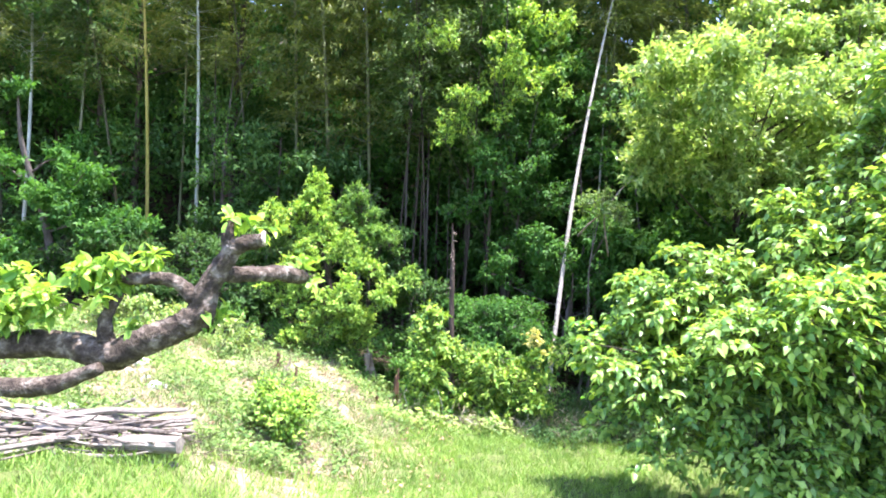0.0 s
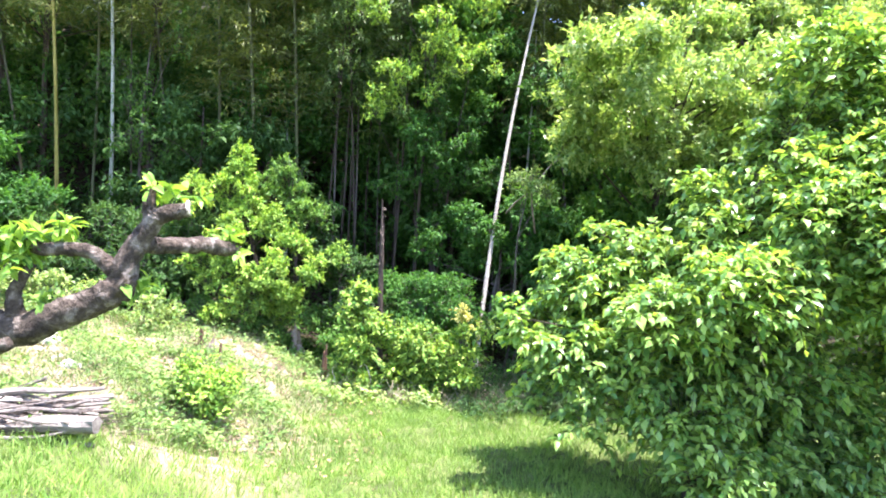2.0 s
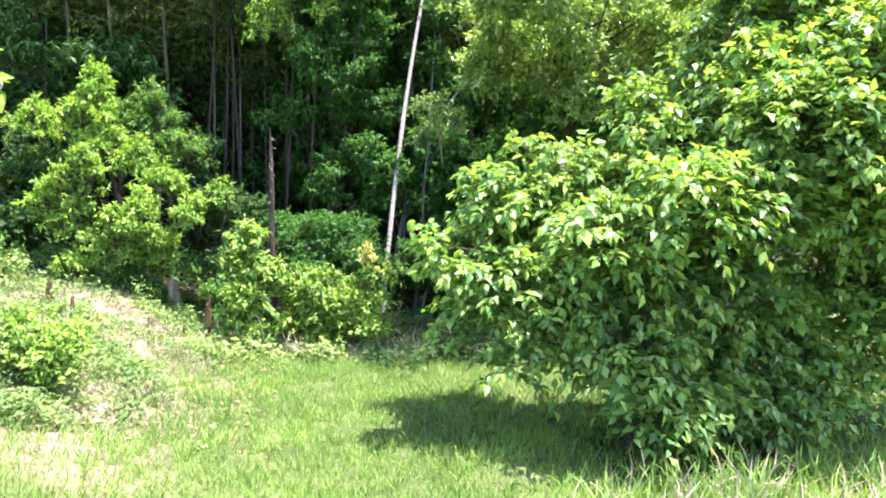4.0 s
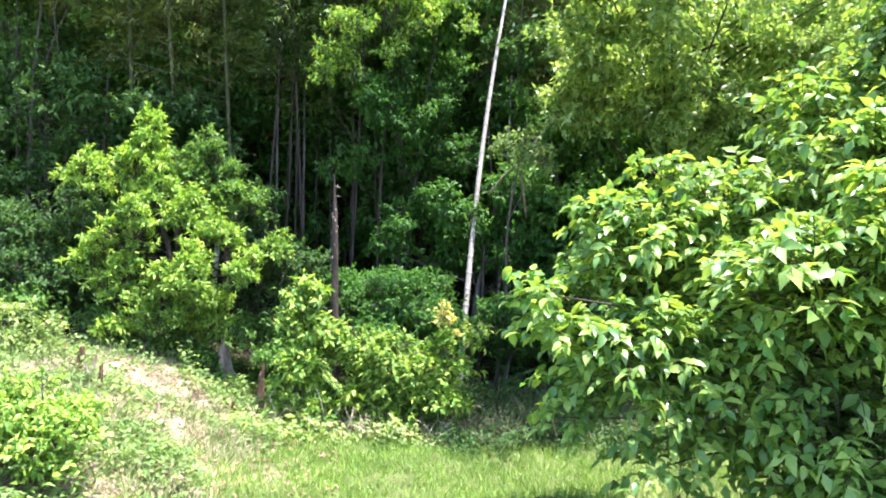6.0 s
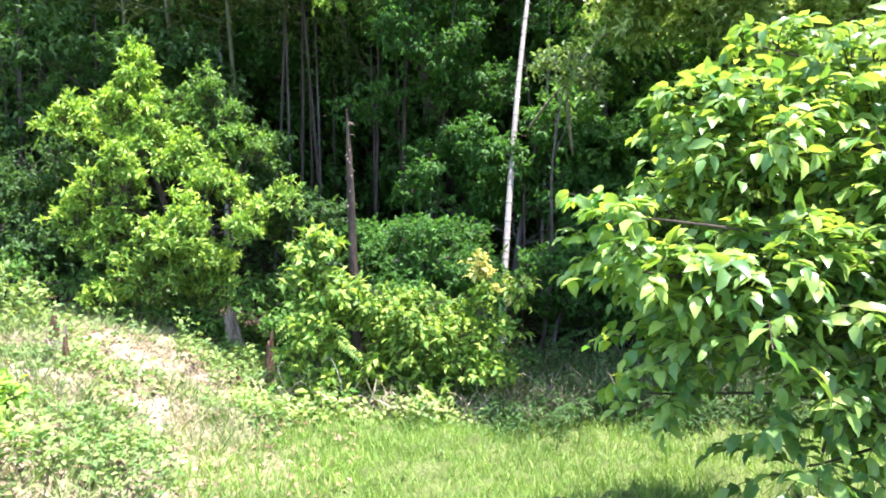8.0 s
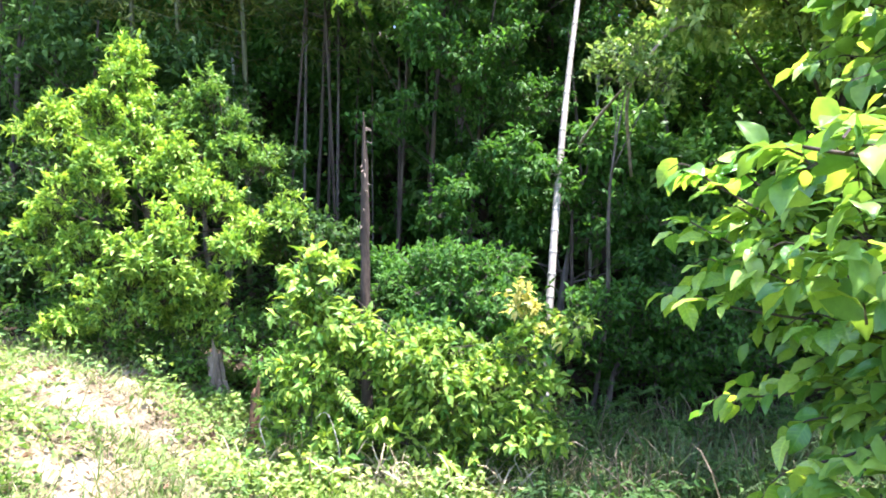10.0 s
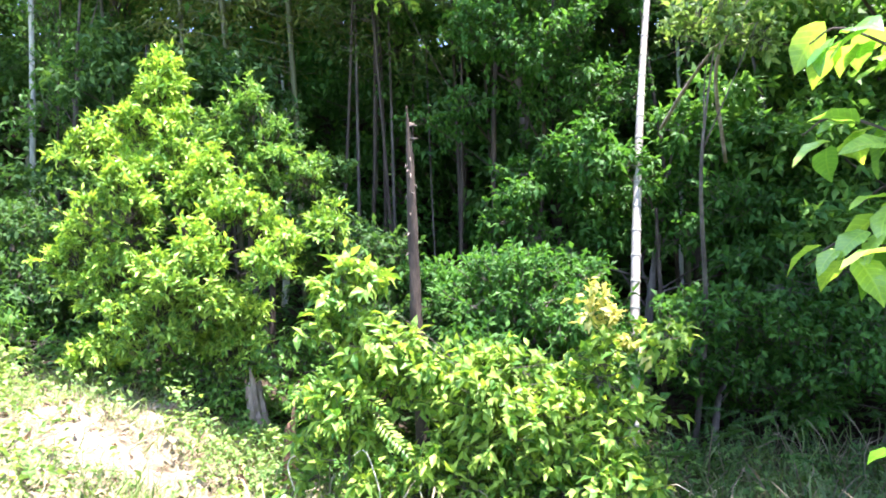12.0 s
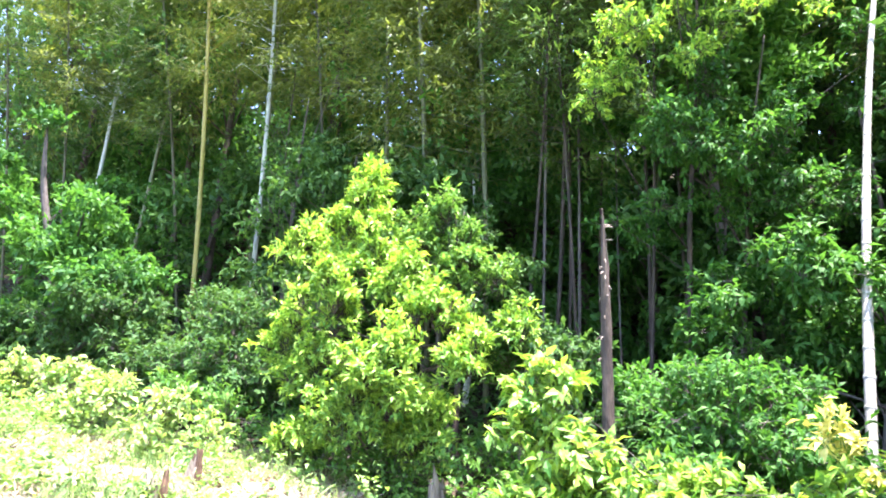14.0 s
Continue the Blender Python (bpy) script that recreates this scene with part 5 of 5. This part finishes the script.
def bare(x, y):
    out = np.exp(-((x + 2.1) / 1.05) ** 2 - ((y - 12.6) / 1.35) ** 2)
    for cx, cy, r in ((-3.3, 9.4, 0.4), (-2.6, 10.3, 0.45), (-1.5, 11.0, 0.35), (-4.4, 9.0, 0.4), (-2.9, 8.5, 0.3), (-4.2, 10.6, 0.5), (-1.0, 12.2, 0.4), (-3.4, 12.3, 0.85), (-4.5, 12.2, 0.7)):
        out = np.maximum(out, np.exp(-((x - cx) / r) ** 2 - ((y - cy) / r) ** 2))
    return out


def field_edge(x, y):
    return x > -0.75 - 0.7 * np.maximum(0, 9.5 - y) - 3 * np.maximum(0, 7.0 - y) + 0.3 * np.sin(y * 1.7)


blades_on("grass", "bright green short grass of the sunlit field", (-5.0, 6.5, 4.0, 12.7), 125000, 0.13, 0.05, GRASS,
          lambda x, y, r: field_edge(x, y) & (r < np.where(x > 3.2, 0.6, 1.0)) & ~((x > 1.6) & (y > 12.0 - 0.25 * (x - 1.7))), 0.45, 71)
blades_on("grass", "sparse green grass on the bank", (-9, -0.3, 6.3, 14.2), 75000, 0.2, 0.035, GRASS_DULL,
          lambda x, y, r: ~field_edge(x, y) & (r < np.maximum(clumpy(x, y, 1.5, 1), 0) ** 2 * 1.7 * (1 - 0.85 * bare(x, y))), 0.6, 72, ARCH)
blades_on("straw", "dry straw lying on the bank", (-9, 0.2, 7, 14.2), 34000, 0.15, 0.035, STRAW,
          lambda x, y, r: ~field_edge(x, y), 1.6, 73)
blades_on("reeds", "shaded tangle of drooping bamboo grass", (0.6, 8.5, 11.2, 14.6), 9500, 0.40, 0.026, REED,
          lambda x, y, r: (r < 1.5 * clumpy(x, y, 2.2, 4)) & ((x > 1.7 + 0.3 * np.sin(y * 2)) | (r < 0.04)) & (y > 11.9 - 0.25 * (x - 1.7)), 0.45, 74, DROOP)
blades_on("reeds", "dry buff blades hanging in the bamboo grass", (1.6, 8.5, 11.5, 14.6), 2600, 0.48, 0.017, REED_DRY,
          lambda x, y, r: r < clumpy(x, y, 2.9, 7), 0.55, 78, DROOP)
blades_on("straw", "dry straw-coloured blades below the shrub", (-0.9, 2.6, 12.3, 13.2), 700, 0.36, 0.03, STRAW, None, 0.9, 75, DROOP)


blades_on("tall_grass", "tufts of taller pale grass beside the persimmon", (2.3, 5.2, 5.0, 6.4), 900, 0.34, 0.03, STRAW, lambda x, y, r: clumpy(x, y, 4, 2) > 0.55, 0.5, 79, ARCH)
blades_on("tall_grass", "tufts of taller green grass beside the persimmon", (2.3, 5.6, 4.8, 6.6), 2200, 0.3, 0.04, GRASS, lambda x, y, r: clumpy(x, y, 4, 2) > 0.45, 0.5, 80, ARCH)


def low_plants(name, label, area, count, mat, tall, size, slim, template, seed, keep=None, m=10):
    """Low leafy plants, each a loose bunch of leaves on the ground."""
    g = np.random.default_rng(seed)
    x, y = area[0] + (area[1] - area[0]) * g.random(count), area[2] + (area[3] - area[2]) * g.random(count)
    k = g.random(count) < np.maximum(clumpy(x, y, 2.3, seed), 0.08) * 1.5
    x, y = x[k], y[k]
    n = len(x)
    top = tall * (0.4 + 0.9 * np.maximum(clumpy(x, y, 3.3, seed + 2), 0))[:, None]
    h = 0.02 + top * g.random((n, m)) ** 0.7
    p = np.stack([x[:, None] + 0.07 * g.normal(0, 1, (n, m)), y[:, None] + 0.07 * g.normal(0, 1, (n, m)), ground_z(x, y)[:, None] + h], -1).reshape(-1, 3)
    way = unit(g.normal(0, 1, p.shape) * (1, 1, 0.4) + np.array((0, 0, -0.15)))
    face = unit(np.array((0, -0.15, 1.0)) + 0.4 * g.normal(0, 1, p.shape))
    ln = size * (0.6 + 0.8 * g.random(len(p)))
    ob = new(name, mesh_of(name, *leaves(p, way, face, ln, ln * slim, template), mat))
    return tagged(ob, label, "weeds", kind="stuff")


low_plants("weeds", "bright leafy weeds at the shrub's foot", (-1.1, 2.0, 12.0, 12.9), 330, LEAF_LIME, 0.22, 0.075, 0.5, SIMPLE, 81)
low_plants("weeds", "green leafy weeds under the shrub", (-0.8, 2.4, 12.7, 14.2), 600, LEAF_MID, 0.42, 0.085, 0.45, SIMPLE, 82)
low_plants("weeds", "green leafy weeds on the bank behind the stump", (-2.6, 0.3, 14.0, 15.4), 520, LEAF_MID, 0.3, 0.085, 0.45, SIMPLE, 86)
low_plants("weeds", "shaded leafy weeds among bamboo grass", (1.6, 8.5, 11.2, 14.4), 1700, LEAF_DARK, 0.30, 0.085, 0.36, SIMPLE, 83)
low_plants("ferns", "green fern fronds among the weeds", (2.2, 5.5, 13.2, 14.6), 60, LEAF_DARK, 0.7, 0.26, 0.45, FROND, 84, m=4)


def weeds():
    g = np.random.default_rng(76)
    n = 9000
    x, y = -9 + 9.2 * g.random(n), 6.6 + 7.6 * g.random(n)
    k = ~field_edge(x, y) & (g.random(n) < np.maximum(clumpy(x, y, 1.2, 3), 0) ** 1.3 * 1.2 * (1 - 0.9 * bare(x, y)))
    x, y = x[k], y[k]
    n, m = len(x), 12
    tall = 0.05 + 0.22 * np.maximum(clumpy(x, y, 2.9, 5), 0)[:, None] ** 2
    h = 0.03 + tall * g.random((n, m)) * 1.4
    p = np.stack([x[:, None] + 0.07 * g.normal(0, 1, (n, m)), y[:, None] + 0.07 * g.normal(0, 1, (n, m)), ground_z(x, y)[:, None] + h], -1).reshape(-1, 3)
    way = unit(g.normal(0, 1, p.shape) * (1, 1, 0.4))
    face = unit(np.array((0, 0, 1.0)) + 0.4 * g.normal(0, 1, p.shape))
    ln = 0.068 * (0.6 + 0.8 * g.random(len(p)))
    ob = new("weeds", mesh_of("weeds", *leaves(p, way, face, ln, ln * 0.5, SIMPLE), WEED))
    tagged(ob, "low broad-leaved weeds on the sunny bank", "weeds", kind="stuff")


weeds()


def litter():
    g = np.random.default_rng(77)
    n = 2600
    x, y = -6 + 6.3 * g.random(n), 8 + 6.2 * g.random(n)
    p = np.stack([x, y, ground_z(x, y) + 0.04], -1)
    way = unit(g.normal(0, 1, p.shape) * (1, 1, 0.3))
    face = unit(np.array((0, 0, 1.0)) + 0.4 * g.normal(0, 1, p.shape))
    ln = 0.07 * (0.6 + 0.8 * g.random(n))
    ob = new("fallen_leaves", mesh_of("fallen_leaves", *leaves(p, way, face, ln, ln * 0.5, SIMPLE), LITTER))
    tagged(ob, "scattered dry brown fallen leaves on the bank", "leaves", kind="stuff")


litter()
